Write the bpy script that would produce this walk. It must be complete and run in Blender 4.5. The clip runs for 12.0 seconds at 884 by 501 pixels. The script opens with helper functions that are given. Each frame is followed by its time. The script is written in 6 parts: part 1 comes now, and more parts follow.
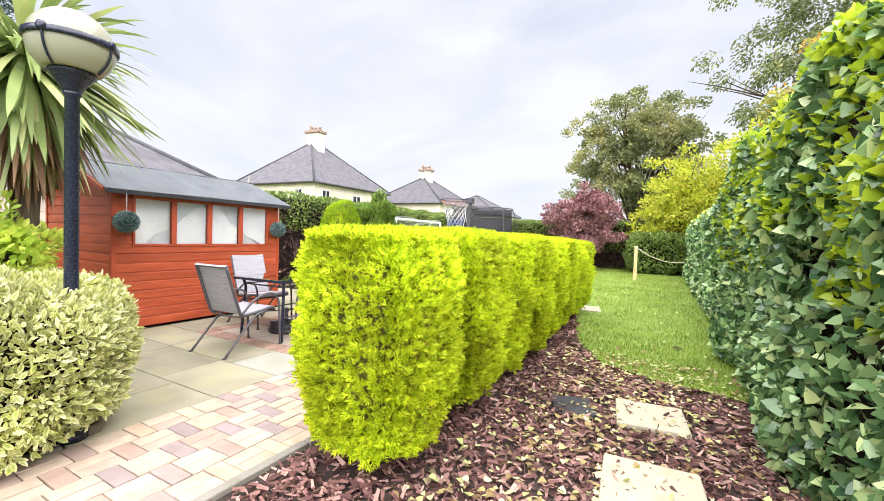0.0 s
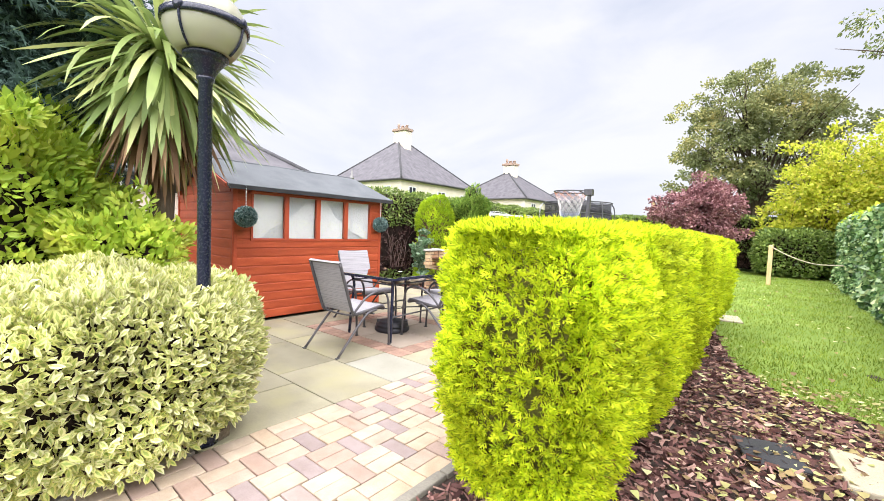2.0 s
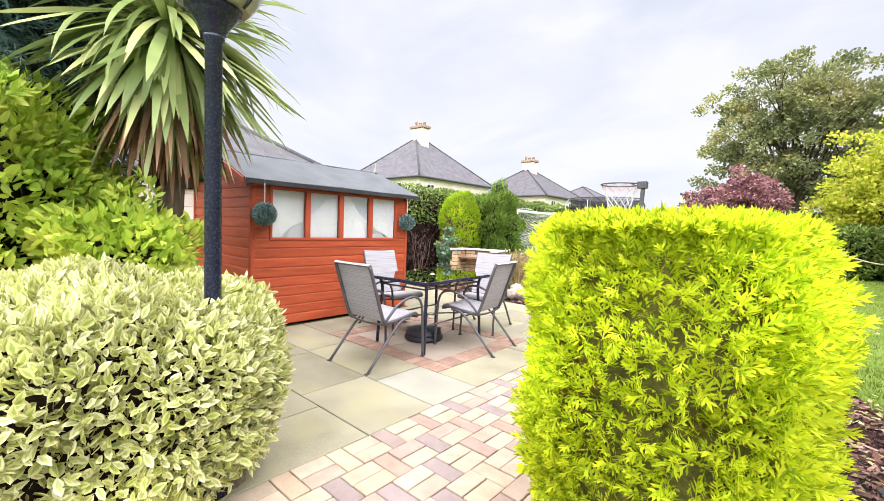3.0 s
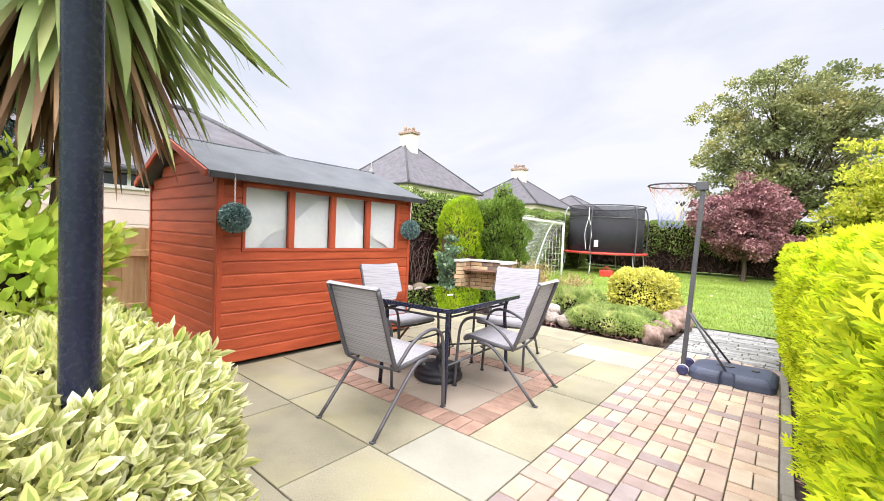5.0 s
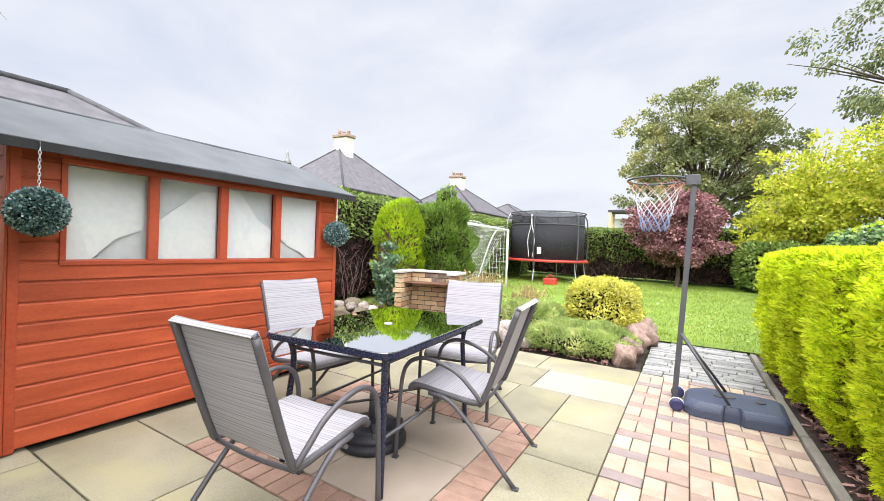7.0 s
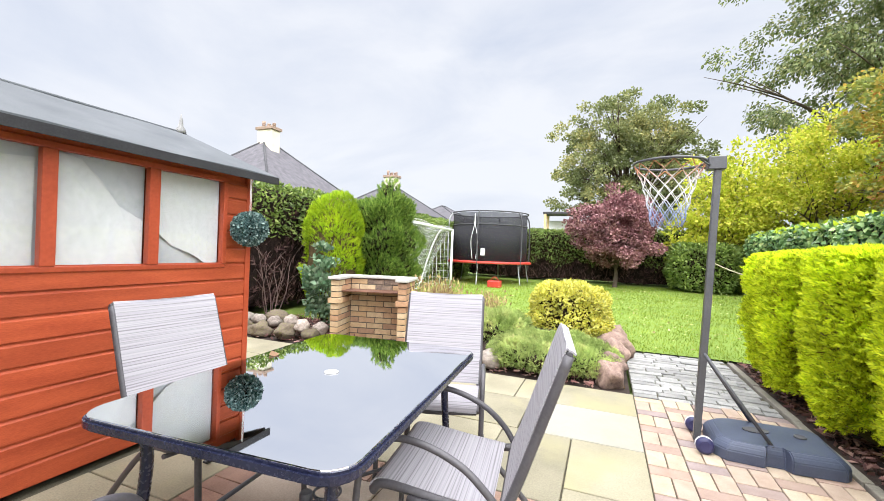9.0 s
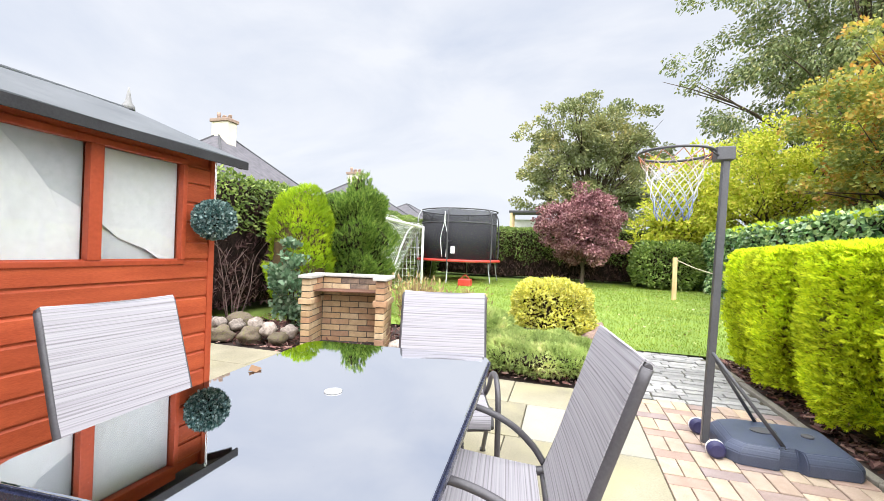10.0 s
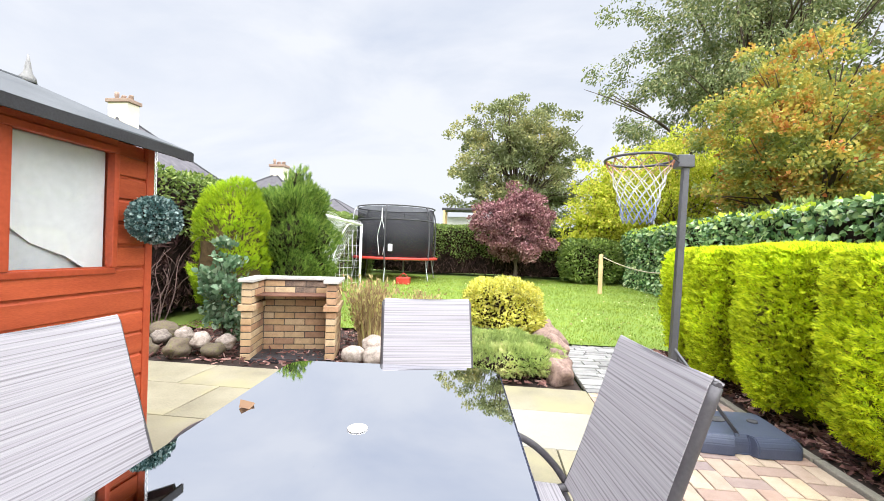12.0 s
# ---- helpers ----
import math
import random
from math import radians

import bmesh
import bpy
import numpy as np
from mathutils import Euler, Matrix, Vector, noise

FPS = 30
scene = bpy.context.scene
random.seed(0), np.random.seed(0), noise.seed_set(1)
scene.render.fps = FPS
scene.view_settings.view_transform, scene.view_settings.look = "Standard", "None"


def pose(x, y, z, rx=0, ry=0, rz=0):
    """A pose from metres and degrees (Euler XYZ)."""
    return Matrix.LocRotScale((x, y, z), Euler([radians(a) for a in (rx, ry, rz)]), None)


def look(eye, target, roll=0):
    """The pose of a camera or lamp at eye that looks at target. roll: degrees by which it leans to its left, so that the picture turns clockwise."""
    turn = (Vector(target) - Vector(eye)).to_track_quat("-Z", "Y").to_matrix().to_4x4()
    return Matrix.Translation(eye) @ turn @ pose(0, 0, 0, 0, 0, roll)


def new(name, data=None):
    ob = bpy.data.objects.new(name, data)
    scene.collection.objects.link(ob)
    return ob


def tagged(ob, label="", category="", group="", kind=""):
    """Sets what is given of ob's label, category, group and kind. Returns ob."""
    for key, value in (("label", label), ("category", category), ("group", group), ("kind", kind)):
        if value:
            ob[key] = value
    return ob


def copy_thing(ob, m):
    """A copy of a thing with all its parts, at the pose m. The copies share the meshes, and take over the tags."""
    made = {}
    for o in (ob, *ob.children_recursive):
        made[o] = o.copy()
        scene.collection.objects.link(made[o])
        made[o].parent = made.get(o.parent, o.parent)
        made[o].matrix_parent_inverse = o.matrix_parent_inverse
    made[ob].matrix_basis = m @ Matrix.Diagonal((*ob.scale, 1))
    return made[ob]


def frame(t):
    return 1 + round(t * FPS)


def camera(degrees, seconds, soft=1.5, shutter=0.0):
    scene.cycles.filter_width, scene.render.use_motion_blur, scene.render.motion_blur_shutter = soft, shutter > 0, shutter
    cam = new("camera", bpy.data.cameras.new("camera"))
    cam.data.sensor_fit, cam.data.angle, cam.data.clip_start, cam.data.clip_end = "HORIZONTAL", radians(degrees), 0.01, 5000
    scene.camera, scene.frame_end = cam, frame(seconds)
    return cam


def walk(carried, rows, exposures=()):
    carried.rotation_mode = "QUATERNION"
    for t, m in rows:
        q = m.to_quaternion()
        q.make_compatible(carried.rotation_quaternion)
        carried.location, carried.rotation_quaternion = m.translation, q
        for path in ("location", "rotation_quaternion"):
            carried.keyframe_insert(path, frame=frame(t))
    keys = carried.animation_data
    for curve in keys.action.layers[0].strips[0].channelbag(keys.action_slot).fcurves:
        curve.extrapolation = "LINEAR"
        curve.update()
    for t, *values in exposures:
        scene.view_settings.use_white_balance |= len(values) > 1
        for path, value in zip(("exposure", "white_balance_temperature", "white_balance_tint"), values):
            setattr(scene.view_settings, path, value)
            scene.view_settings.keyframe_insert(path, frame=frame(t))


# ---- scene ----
cam = camera(94.4, 12.0, soft=0.75)
PATH = [
    (0, (2.99, 1.92, 1.307), (2.04, 3.678, 1.236), 2.1),
    (0.5, (2.938, 1.934, 1.305), (1.893, 3.637, 1.226), 2.1),
    (1, (2.823, 1.968, 1.301), (1.689, 3.613, 1.212), 2.2),
    (1.5, (2.618, 2.023, 1.296), (1.407, 3.611, 1.199), 2.3),
    (2, (2.398, 2.085, 1.285), (1.129, 3.627, 1.18), 2.3),
    (2.5, (2.133, 2.218, 1.281), (0.825, 3.727, 1.167), 2.2),
    (3, (1.894, 2.32, 1.272), (0.568, 3.812, 1.155), 2.1),
    (5, (1.024, 2.834, 1.264), (-0.252, 4.373, 1.189), 2.4),
    (5.5, (0.839, 3.005, 1.263), (-0.387, 4.584, 1.205), 2.2),
    (6, (0.678, 3.187, 1.243), (-0.485, 4.813, 1.198), 2.2),
    (6.5, (0.522, 3.413, 1.241), (-0.576, 5.085, 1.208), 2.2),
    (7, (0.38, 3.642, 1.238), (-0.652, 5.356, 1.215), 2.2),
    (9, (-0.276, 4.39, 1.214), (-1.016, 6.249, 1.212), 2.1),
    (9.5, (-0.449, 4.487, 1.206), (-1.104, 6.376, 1.205), 2.2),
    (10, (-0.567, 4.578, 1.178), (-1.136, 6.495, 1.177), 2.1),
    (10.5, (-0.687, 4.665, 1.172), (-1.164, 6.607, 1.167), 2.0),
    (11, (-0.754, 4.708, 1.171), (-1.141, 6.671, 1.165), 1.9),
    (11.5, (-0.831, 4.694, 1.203), (-1.132, 6.671, 1.186), 2.0),
    (12, (-0.9, 4.646, 1.212), (-1.126, 6.633, 1.205), 1.9),
]
walk(cam, [(t, look(eye, target, roll)) for t, eye, target, roll in PATH], exposures=[(0.0, 1.30, 6300, 14), (3.0, 1.29, 6300, 14), (5.0, 1.27, 6300, 14), (7.0, 1.20, 6250, 12), (12.0, 1.25, 6250, 11)])

# ---- world and light: a bright, thinly overcast day ----
SUN_EL, SUN_AZ = radians(66), radians(148)
world = bpy.data.worlds.new("overcast_sky")
scene.world = world
world.use_nodes = True
wn, wl = world.node_tree.nodes, world.node_tree.links
wn.clear()
w_out = wn.new("ShaderNodeOutputWorld")
w_bg = wn.new("ShaderNodeBackground")
w_sky = wn.new("ShaderNodeTexSky")
w_sky.sky_type, w_sky.sun_disc = "NISHITA", False
w_sky.sun_elevation, w_sky.sun_rotation = SUN_EL, SUN_AZ
w_co = wn.new("ShaderNodeTexCoord")
w_map = wn.new("ShaderNodeMapping")
w_map.inputs["Scale"].default_value = (1.0, 1.0, 2.6)
w_noise = wn.new("ShaderNodeTexNoise")
w_noise.inputs["Scale"].default_value, w_noise.inputs["Detail"].default_value = 1.7, 7.0
w_noise.inputs["Roughness"].default_value, w_noise.inputs["Distortion"].default_value = 0.55, 0.5
w_ramp = wn.new("ShaderNodeValToRGB")
w_ramp.color_ramp.elements[0].position, w_ramp.color_ramp.elements[0].color = 0.32, (6.9, 7.4, 8.4, 1)
w_ramp.color_ramp.elements[1].position, w_ramp.color_ramp.elements[1].color = 0.62, (9.3, 9.4, 9.6, 1)
w_mix = wn.new("ShaderNodeMix")
w_mix.data_type = "RGBA"
w_mix.inputs["Factor"].default_value = 0.93
wl.new(w_co.outputs["Generated"], w_map.inputs["Vector"])
wl.new(w_map.outputs["Vector"], w_noise.inputs["Vector"])
wl.new(w_noise.outputs["Fac"], w_ramp.inputs["Fac"])
wl.new(w_sky.outputs["Color"], w_mix.inputs["A"])
wl.new(w_ramp.outputs["Color"], w_mix.inputs["B"])
wl.new(w_mix.outputs["Result"], w_bg.inputs["Color"])
w_bg.inputs["Strength"].default_value = 0.045
wl.new(w_bg.outputs["Background"], w_out.inputs["Surface"])

sun_data = bpy.data.lights.new("sun", "SUN")
sun_data.energy, sun_data.angle, sun_data.color = 5.0, radians(110), (1.0, 0.975, 0.955)
sun = new("sun", sun_data)
sun.matrix_world = look((0, 0, 30), (-30 * math.sin(SUN_AZ) / math.tan(SUN_EL), -30 * math.cos(SUN_AZ) / math.tan(SUN_EL), 0))


# ---- materials ----
def nodes_of(name):
    m = bpy.data.materials.new(name)
    m.use_nodes = True
    n, l = m.node_tree.nodes, m.node_tree.links
    return m, n, l, n["Principled BSDF"]


def ramp_node(n, stops):
    r = n.new("ShaderNodeValToRGB")
    e = r.color_ramp.elements
    while len(e) < len(stops):
        e.new(0.5)
    for k, (p, c) in enumerate(stops):
        e[k].position, e[k].color = p, (*c, 1)
    return r


def surface(name, dark, light, rough=0.7, scale=6.0, fine=60.0, bump=0.25, metal=0.0, stretch=(1, 1, 1), piece=0.0, spec=0.4, stain=None, stain_scale=1.3, tones=None, coat=0.0):
    """A painted, stone or wooden surface: tone varies at a broad and a fine scale, with relief; piece: how far each object differs; tones: a choice of colours by object."""
    m, n, l, b = nodes_of(name)
    co, mp = n.new("ShaderNodeTexCoord"), n.new("ShaderNodeMapping")
    mp.inputs["Scale"].default_value = stretch
    l.new(co.outputs["Object"], mp.inputs["Vector"])
    info = n.new("ShaderNodeObjectInfo")
    if piece or tones:
        add = n.new("ShaderNodeVectorMath")
        add.operation = "MULTIPLY_ADD"
        l.new(info.outputs["Random"], add.inputs[0])
        add.inputs[1].default_value = (17.0, 31.0, 9.0)
        l.new(mp.outputs["Vector"], add.inputs[2])
        vec = add.outputs["Vector"]
    else:
        vec = mp.outputs["Vector"]
    big, small = n.new("ShaderNodeTexNoise"), n.new("ShaderNodeTexNoise")
    big.inputs["Scale"].default_value, big.inputs["Detail"].default_value = scale, 4
    small.inputs["Scale"].default_value, small.inputs["Detail"].default_value = fine, 5
    l.new(vec, big.inputs["Vector"])
    l.new(vec, small.inputs["Vector"])
    avg = n.new("ShaderNodeMix")
    avg.inputs["Factor"].default_value = 0.45
    l.new(big.outputs["Fac"], avg.inputs["A"])
    l.new(small.outputs["Fac"], avg.inputs["B"])
    r = ramp_node(n, [(0.36, dark), (0.64, light)])
    l.new(avg.outputs["Result"], r.inputs["Fac"])
    colour = r.outputs["Color"]
    if tones:
        pick = ramp_node(n, [(k / len(tones), c) for k, c in enumerate(tones)])
        pick.color_ramp.interpolation = "CONSTANT"
        l.new(info.outputs["Random"], pick.inputs["Fac"])
        mul = n.new("ShaderNodeMix")
        mul.data_type, mul.blend_type = "RGBA", "MULTIPLY"
        mul.inputs["Factor"].default_value = 1.0
        l.new(pick.outputs["Color"], mul.inputs["A"])
        l.new(colour, mul.inputs["B"])
        colour = mul.outputs["Result"]
    if piece:
        hsv = n.new("ShaderNodeHueSaturation")
        rng = n.new("ShaderNodeMapRange")
        rng.inputs["To Min"].default_value, rng.inputs["To Max"].default_value = 1 - piece, 1 + piece
        l.new(info.outputs["Random"], rng.inputs["Value"])
        l.new(rng.outputs["Result"], hsv.inputs["Value"])
        l.new(colour, hsv.inputs["Color"])
        colour = hsv.outputs["Color"]
    if stain:
        sn = n.new("ShaderNodeTexNoise")
        sn.inputs["Scale"].default_value, sn.inputs["Detail"].default_value = stain_scale, 6
        l.new(vec, sn.inputs["Vector"])
        sr = ramp_node(n, [(0.5, (0, 0, 0)), (0.68, (0.75, 0.75, 0.75))])
        l.new(sn.outputs["Fac"], sr.inputs["Fac"])
        sm = n.new("ShaderNodeMix")
        sm.data_type = "RGBA"
        l.new(sr.outputs["Color"], sm.inputs["Factor"])
        l.new(colour, sm.inputs["A"])
        sm.inputs["B"].default_value = (*stain, 1)
        colour = sm.outputs["Result"]
    l.new(colour, b.inputs["Base Color"])
    rr = n.new("ShaderNodeMapRange")
    rr.inputs["To Min"].default_value, rr.inputs["To Max"].default_value = max(0.03, rough - 0.12), min(1, rough + 0.12)
    l.new(small.outputs["Fac"], rr.inputs["Value"])
    l.new(rr.outputs["Result"], b.inputs["Roughness"])
    b.inputs["Metallic"].default_value, b.inputs["Specular IOR Level"].default_value = metal, spec
    b.inputs["Coat Weight"].default_value = coat
    if bump:
        bp = n.new("ShaderNodeBump")
        bp.inputs["Strength"].default_value, bp.inputs["Distance"].default_value = bump, 0.01
        l.new(avg.outputs["Result"], bp.inputs["Height"])
        l.new(bp.outputs["Normal"], b.inputs["Normal"])
    return m


def leaf(name, stops, rough=0.5, through_light=0.3, spec=0.35, patches=0.0):
    """Leaves: each one takes its own tone from the stops; some light passes through them."""
    m, n, l, b = nodes_of(name)
    geo = n.new("ShaderNodeNewGeometry")
    r = ramp_node(n, stops)
    l.new(geo.outputs["Random Per Island"], r.inputs["Fac"])
    co, ns = n.new("ShaderNodeTexCoord"), n.new("ShaderNodeTexNoise")
    ns.inputs["Scale"].default_value, ns.inputs["Detail"].default_value = 2.2, 3
    if patches:
        # whole twigs turn together: the tone follows patches of the crown
        pn, pm, px_ = n.new("ShaderNodeTexNoise"), n.new("ShaderNodeMapRange"), n.new("ShaderNodeMix")
        pn.inputs["Scale"].default_value, pn.inputs["Detail"].default_value = patches, 3
        l.new(co.outputs["Object"], pn.inputs["Vector"])
        pm.inputs["From Min"].default_value, pm.inputs["From Max"].default_value = 0.3, 0.7
        l.new(pn.outputs["Fac"], pm.inputs["Value"])
        px_.inputs[0].default_value = 0.68
        l.new(geo.outputs["Random Per Island"], px_.inputs[2])
        l.new(pm.outputs["Result"], px_.inputs[3])
        l.new(px_.outputs[0], r.inputs["Fac"])
    l.new(co.outputs["Object"], ns.inputs["Vector"])
    mr = n.new("ShaderNodeMapRange")
    mr.inputs["From Min"].default_value, mr.inputs["From Max"].default_value = 0.3, 0.7
    mr.inputs["To Min"].default_value, mr.inputs["To Max"].default_value = 0.72, 1.25
    l.new(ns.outputs["Fac"], mr.inputs["Value"])
    hs = n.new("ShaderNodeHueSaturation")
    l.new(mr.outputs["Result"], hs.inputs["Value"])
    l.new(r.outputs["Color"], hs.inputs["Color"])
    l.new(hs.outputs["Color"], b.inputs["Base Color"])
    b.inputs["Roughness"].default_value, b.inputs["Specular IOR Level"].default_value = rough, spec
    tr, mx = n.new("ShaderNodeBsdfTranslucent"), n.new("ShaderNodeMixShader")
    l.new(hs.outputs["Color"], tr.inputs["Color"])
    mx.inputs["Fac"].default_value = through_light
    l.new(b.outputs["BSDF"], mx.inputs[1])
    l.new(tr.outputs["BSDF"], mx.inputs[2])
    l.new(mx.outputs["Shader"], n["Material Output"].inputs["Surface"])
    return m


M = {}
M["cedar"] = surface("red_cedar_stain", (0.30, 0.050, 0.018), (0.46, 0.092, 0.034), 0.5, 2.5, 45, 0.2, stretch=(1, 1, 7), piece=0.10, spec=0.35)
M["cedar_trim"] = surface("red_cedar_trim", (0.30, 0.045, 0.015), (0.42, 0.075, 0.028), 0.5, 3, 50, 0.15, piece=0.06)
M["felt"] = surface("roofing_felt", (0.08, 0.088, 0.096), (0.13, 0.14, 0.149), 0.85, 3, 180, 0.4)
M["felt_dark"] = surface("felt_edge", (0.05, 0.05, 0.055), (0.09, 0.09, 0.095), 0.85, 5, 120, 0.3)
M["felt_black"] = surface("tarred_felt_edge", (0.018, 0.018, 0.02), (0.04, 0.04, 0.043), 0.85, 5, 120, 0.3)
M["slab"] = surface("concrete_slab", (0.20, 0.182, 0.124), (0.325, 0.297, 0.21), 0.8, 2.2, 110, 0.3, piece=0.14, stain=(0.31, 0.285, 0.16), stain_scale=1.9)
M["paver"] = surface("block_paver", (0.72, 0.70, 0.68), (1.0, 1.0, 1.0), 0.85, 9, 170, 0.4, tones=[(0.50, 0.38, 0.27), (0.55, 0.43, 0.30), (0.42, 0.30, 0.24), (0.50, 0.37, 0.27), (0.40, 0.30, 0.25), (0.35, 0.29, 0.28)])
M["paver_buff"] = surface("buff_paver", (0.75, 0.72, 0.70), (1.0, 1.0, 1.0), 0.85, 9, 170, 0.4, tones=[(0.48, 0.385, 0.295), (0.52, 0.42, 0.32), (0.44, 0.34, 0.27), (0.46, 0.37, 0.28)])
M["paver_red"] = surface("red_paver", (0.75, 0.72, 0.70), (1.0, 1.0, 1.0), 0.85, 9, 170, 0.4, tones=[(0.36, 0.265, 0.22), (0.39, 0.28, 0.225), (0.33, 0.255, 0.23), (0.31, 0.25, 0.24)])
M["brick_red"] = surface("red_brick_paver", (0.23, 0.14, 0.105), (0.37, 0.24, 0.18), 0.85, 8, 150, 0.5, piece=0.18)
M["sett"] = surface("grey_sett", (0.20, 0.20, 0.20), (0.36, 0.355, 0.34), 0.75, 8, 120, 0.5, piece=0.2)
M["kerb"] = surface("concrete_edging", (0.17, 0.155, 0.13), (0.27, 0.25, 0.21), 0.9, 5, 120, 0.4)
M["sand"] = surface("joint_sand", (0.05, 0.045, 0.03), (0.11, 0.10, 0.065), 0.95, 9, 160, 0.5)
M["soil"] = surface("dark_soil", (0.022, 0.014, 0.012), (0.06, 0.04, 0.032), 0.95, 7, 90, 0.8)
M["dry_soil"] = surface("dry_reddish_soil", (0.14, 0.085, 0.06), (0.30, 0.20, 0.15), 0.95, 8, 70, 0.9)
M["turf"] = surface("turf", (0.125, 0.20, 0.027), (0.205, 0.29, 0.048), 0.9, 1.2, 60, 0.6)
M["field"] = surface("field", (0.07, 0.11, 0.02), (0.12, 0.17, 0.04), 0.95, 0.15, 6, 0.4)
M["stone_pale"] = surface("pale_stepping_stone", (0.37, 0.32, 0.23), (0.52, 0.465, 0.35), 0.85, 5, 110, 0.4, stain=(0.33, 0.28, 0.18), stain_scale=5)
M["slate"] = surface("slate", (0.02, 0.02, 0.024), (0.045, 0.045, 0.05), 0.6, 5, 90, 0.4)
M["black_iron"] = surface("black_painted_iron", (0.010, 0.012, 0.030), (0.018, 0.021, 0.046), 0.26, 6, 90, 0.05, spec=0.5)
M["dark_steel"] = surface("dark_grey_steel", (0.055, 0.055, 0.062), (0.085, 0.085, 0.095), 0.4, 6, 120, 0.06, spec=0.5)
M["chair_steel"] = surface("taupe_steel", (0.055, 0.052, 0.058), (0.085, 0.08, 0.088), 0.42, 6, 120, 0.05, spec=0.5)
M["timber"] = surface("new_fence_timber", (0.56, 0.38, 0.19), (0.74, 0.55, 0.31), 0.75, 3, 50, 0.25, stretch=(6, 6, 1), piece=0.12)
M["bark"] = surface("bark", (0.05, 0.035, 0.025), (0.12, 0.09, 0.065), 0.95, 6, 50, 0.8, stretch=(1, 1, 0.3))
M["render_cream"] = surface("cream_render", (0.62, 0.56, 0.45), (0.76, 0.70, 0.58), 0.9, 1.5, 40, 0.3)
M["render_pink"] = surface("pale_cladding", (0.60, 0.49, 0.43), (0.70, 0.59, 0.52), 0.8, 1.5, 40, 0.2, piece=0.05)
M["roof_slate"] = surface("grey_slates", (0.06, 0.057, 0.065), (0.125, 0.118, 0.13), 0.7, 2.5, 30, 0.5, piece=0.15)
M["white_paint"] = surface("white_paint", (0.72, 0.72, 0.72), (0.85, 0.85, 0.85), 0.5, 4, 80, 0.05)
M["terracotta"] = surface("weathered_terracotta", (0.26, 0.18, 0.14), (0.38, 0.28, 0.22), 0.85, 5, 60, 0.2)
# near-black core: the shade in the gaps between leaves is put into its colour
M["gap_shade"] = surface("inner_body", (0.008, 0.006, 0.005), (0.035, 0.024, 0.02), 0.98, 8, 60, 0.9, spec=0.05)
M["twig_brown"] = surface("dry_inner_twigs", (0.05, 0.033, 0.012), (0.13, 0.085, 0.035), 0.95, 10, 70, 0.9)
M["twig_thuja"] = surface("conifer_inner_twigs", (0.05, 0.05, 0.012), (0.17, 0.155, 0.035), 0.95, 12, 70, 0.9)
M["vari_green"] = leaf("leaf_middles", [(0.0, (0.26, 0.35, 0.07)), (1.0, (0.56, 0.61, 0.22))], 0.4, 0.25, 0.4)
M["rock"] = surface("rounded_rock", (0.20, 0.165, 0.14), (0.46, 0.40, 0.345), 0.85, 3.5, 70, 0.5, piece=0.28)
M["rock_red"] = surface("pink_boulder", (0.17, 0.11, 0.09), (0.38, 0.27, 0.22), 0.85, 3.5, 60, 0.7, piece=0.22)
M["rock_moss"] = surface("mossy_rock", (0.09, 0.07, 0.05), (0.24, 0.19, 0.14), 0.9, 5, 60, 0.8, piece=0.2, stain=(0.11, 0.125, 0.02), stain_scale=5)
M["thuja"] = leaf("golden_conifer_sprays", [(0.0, (0.25, 0.36, 0.02)), (0.3, (0.58, 0.71, 0.026)), (0.7, (0.80, 0.88, 0.03)), (1.0, (0.86, 0.89, 0.05))], 0.6, 0.56, 0.2)
M["thuja_dry"] = leaf("browned_sprays", [(0.0, (0.16, 0.10, 0.03)), (1.0, (0.34, 0.28, 0.05))], 0.8, 0.2, 0.1)
M["conifer_gold"] = leaf("gold_green_sprays", [(0.0, (0.12, 0.22, 0.015)), (0.45, (0.34, 0.50, 0.02)), (1.0, (0.66, 0.76, 0.03))], 0.6, 0.35, 0.2, patches=2.0)
M["conifer_green"] = leaf("green_conifer_sprays", [(0.0, (0.04, 0.085, 0.015)), (0.5, (0.15, 0.26, 0.04)), (1.0, (0.34, 0.46, 0.08))], 0.6, 0.25, 0.2)
M["conifer_blue"] = leaf("blue_green_sprays", [(0.0, (0.018, 0.042, 0.034)), (1.0, (0.11, 0.18, 0.15))], 0.6, 0.2, 0.2)
M["privet"] = leaf("hedge_leaves", [(0.0, (0.07, 0.12, 0.022)), (0.6, (0.19, 0.28, 0.055)), (1.0, (0.36, 0.44, 0.12))], 0.4, 0.25, 0.4)
M["ivy"] = leaf("ivy_leaves", [(0.0, (0.035, 0.09, 0.035)), (0.45, (0.18, 0.32, 0.12)), (0.85, (0.42, 0.58, 0.26)), (1.0, (0.64, 0.72, 0.32))], 0.26, 0.25, 0.6)
M["ivy_young"] = leaf("young_ivy_leaves", [(0.0, (0.34, 0.48, 0.02)), (1.0, (0.66, 0.76, 0.05))], 0.4, 0.45, 0.4)
M["pale_variegated"] = leaf("cream_and_green_leaves", [(0.0, (0.48, 0.49, 0.14)), (0.4, (0.64, 0.63, 0.26)), (1.0, (0.80, 0.79, 0.50))], 0.4, 0.25, 0.4)
M["gold_variegated"] = leaf("gold_and_green_leaves", [(0.0, (0.50, 0.48, 0.05)), (0.5, (0.74, 0.66, 0.09)), (1.0, (0.86, 0.80, 0.24))], 0.4, 0.25, 0.4)
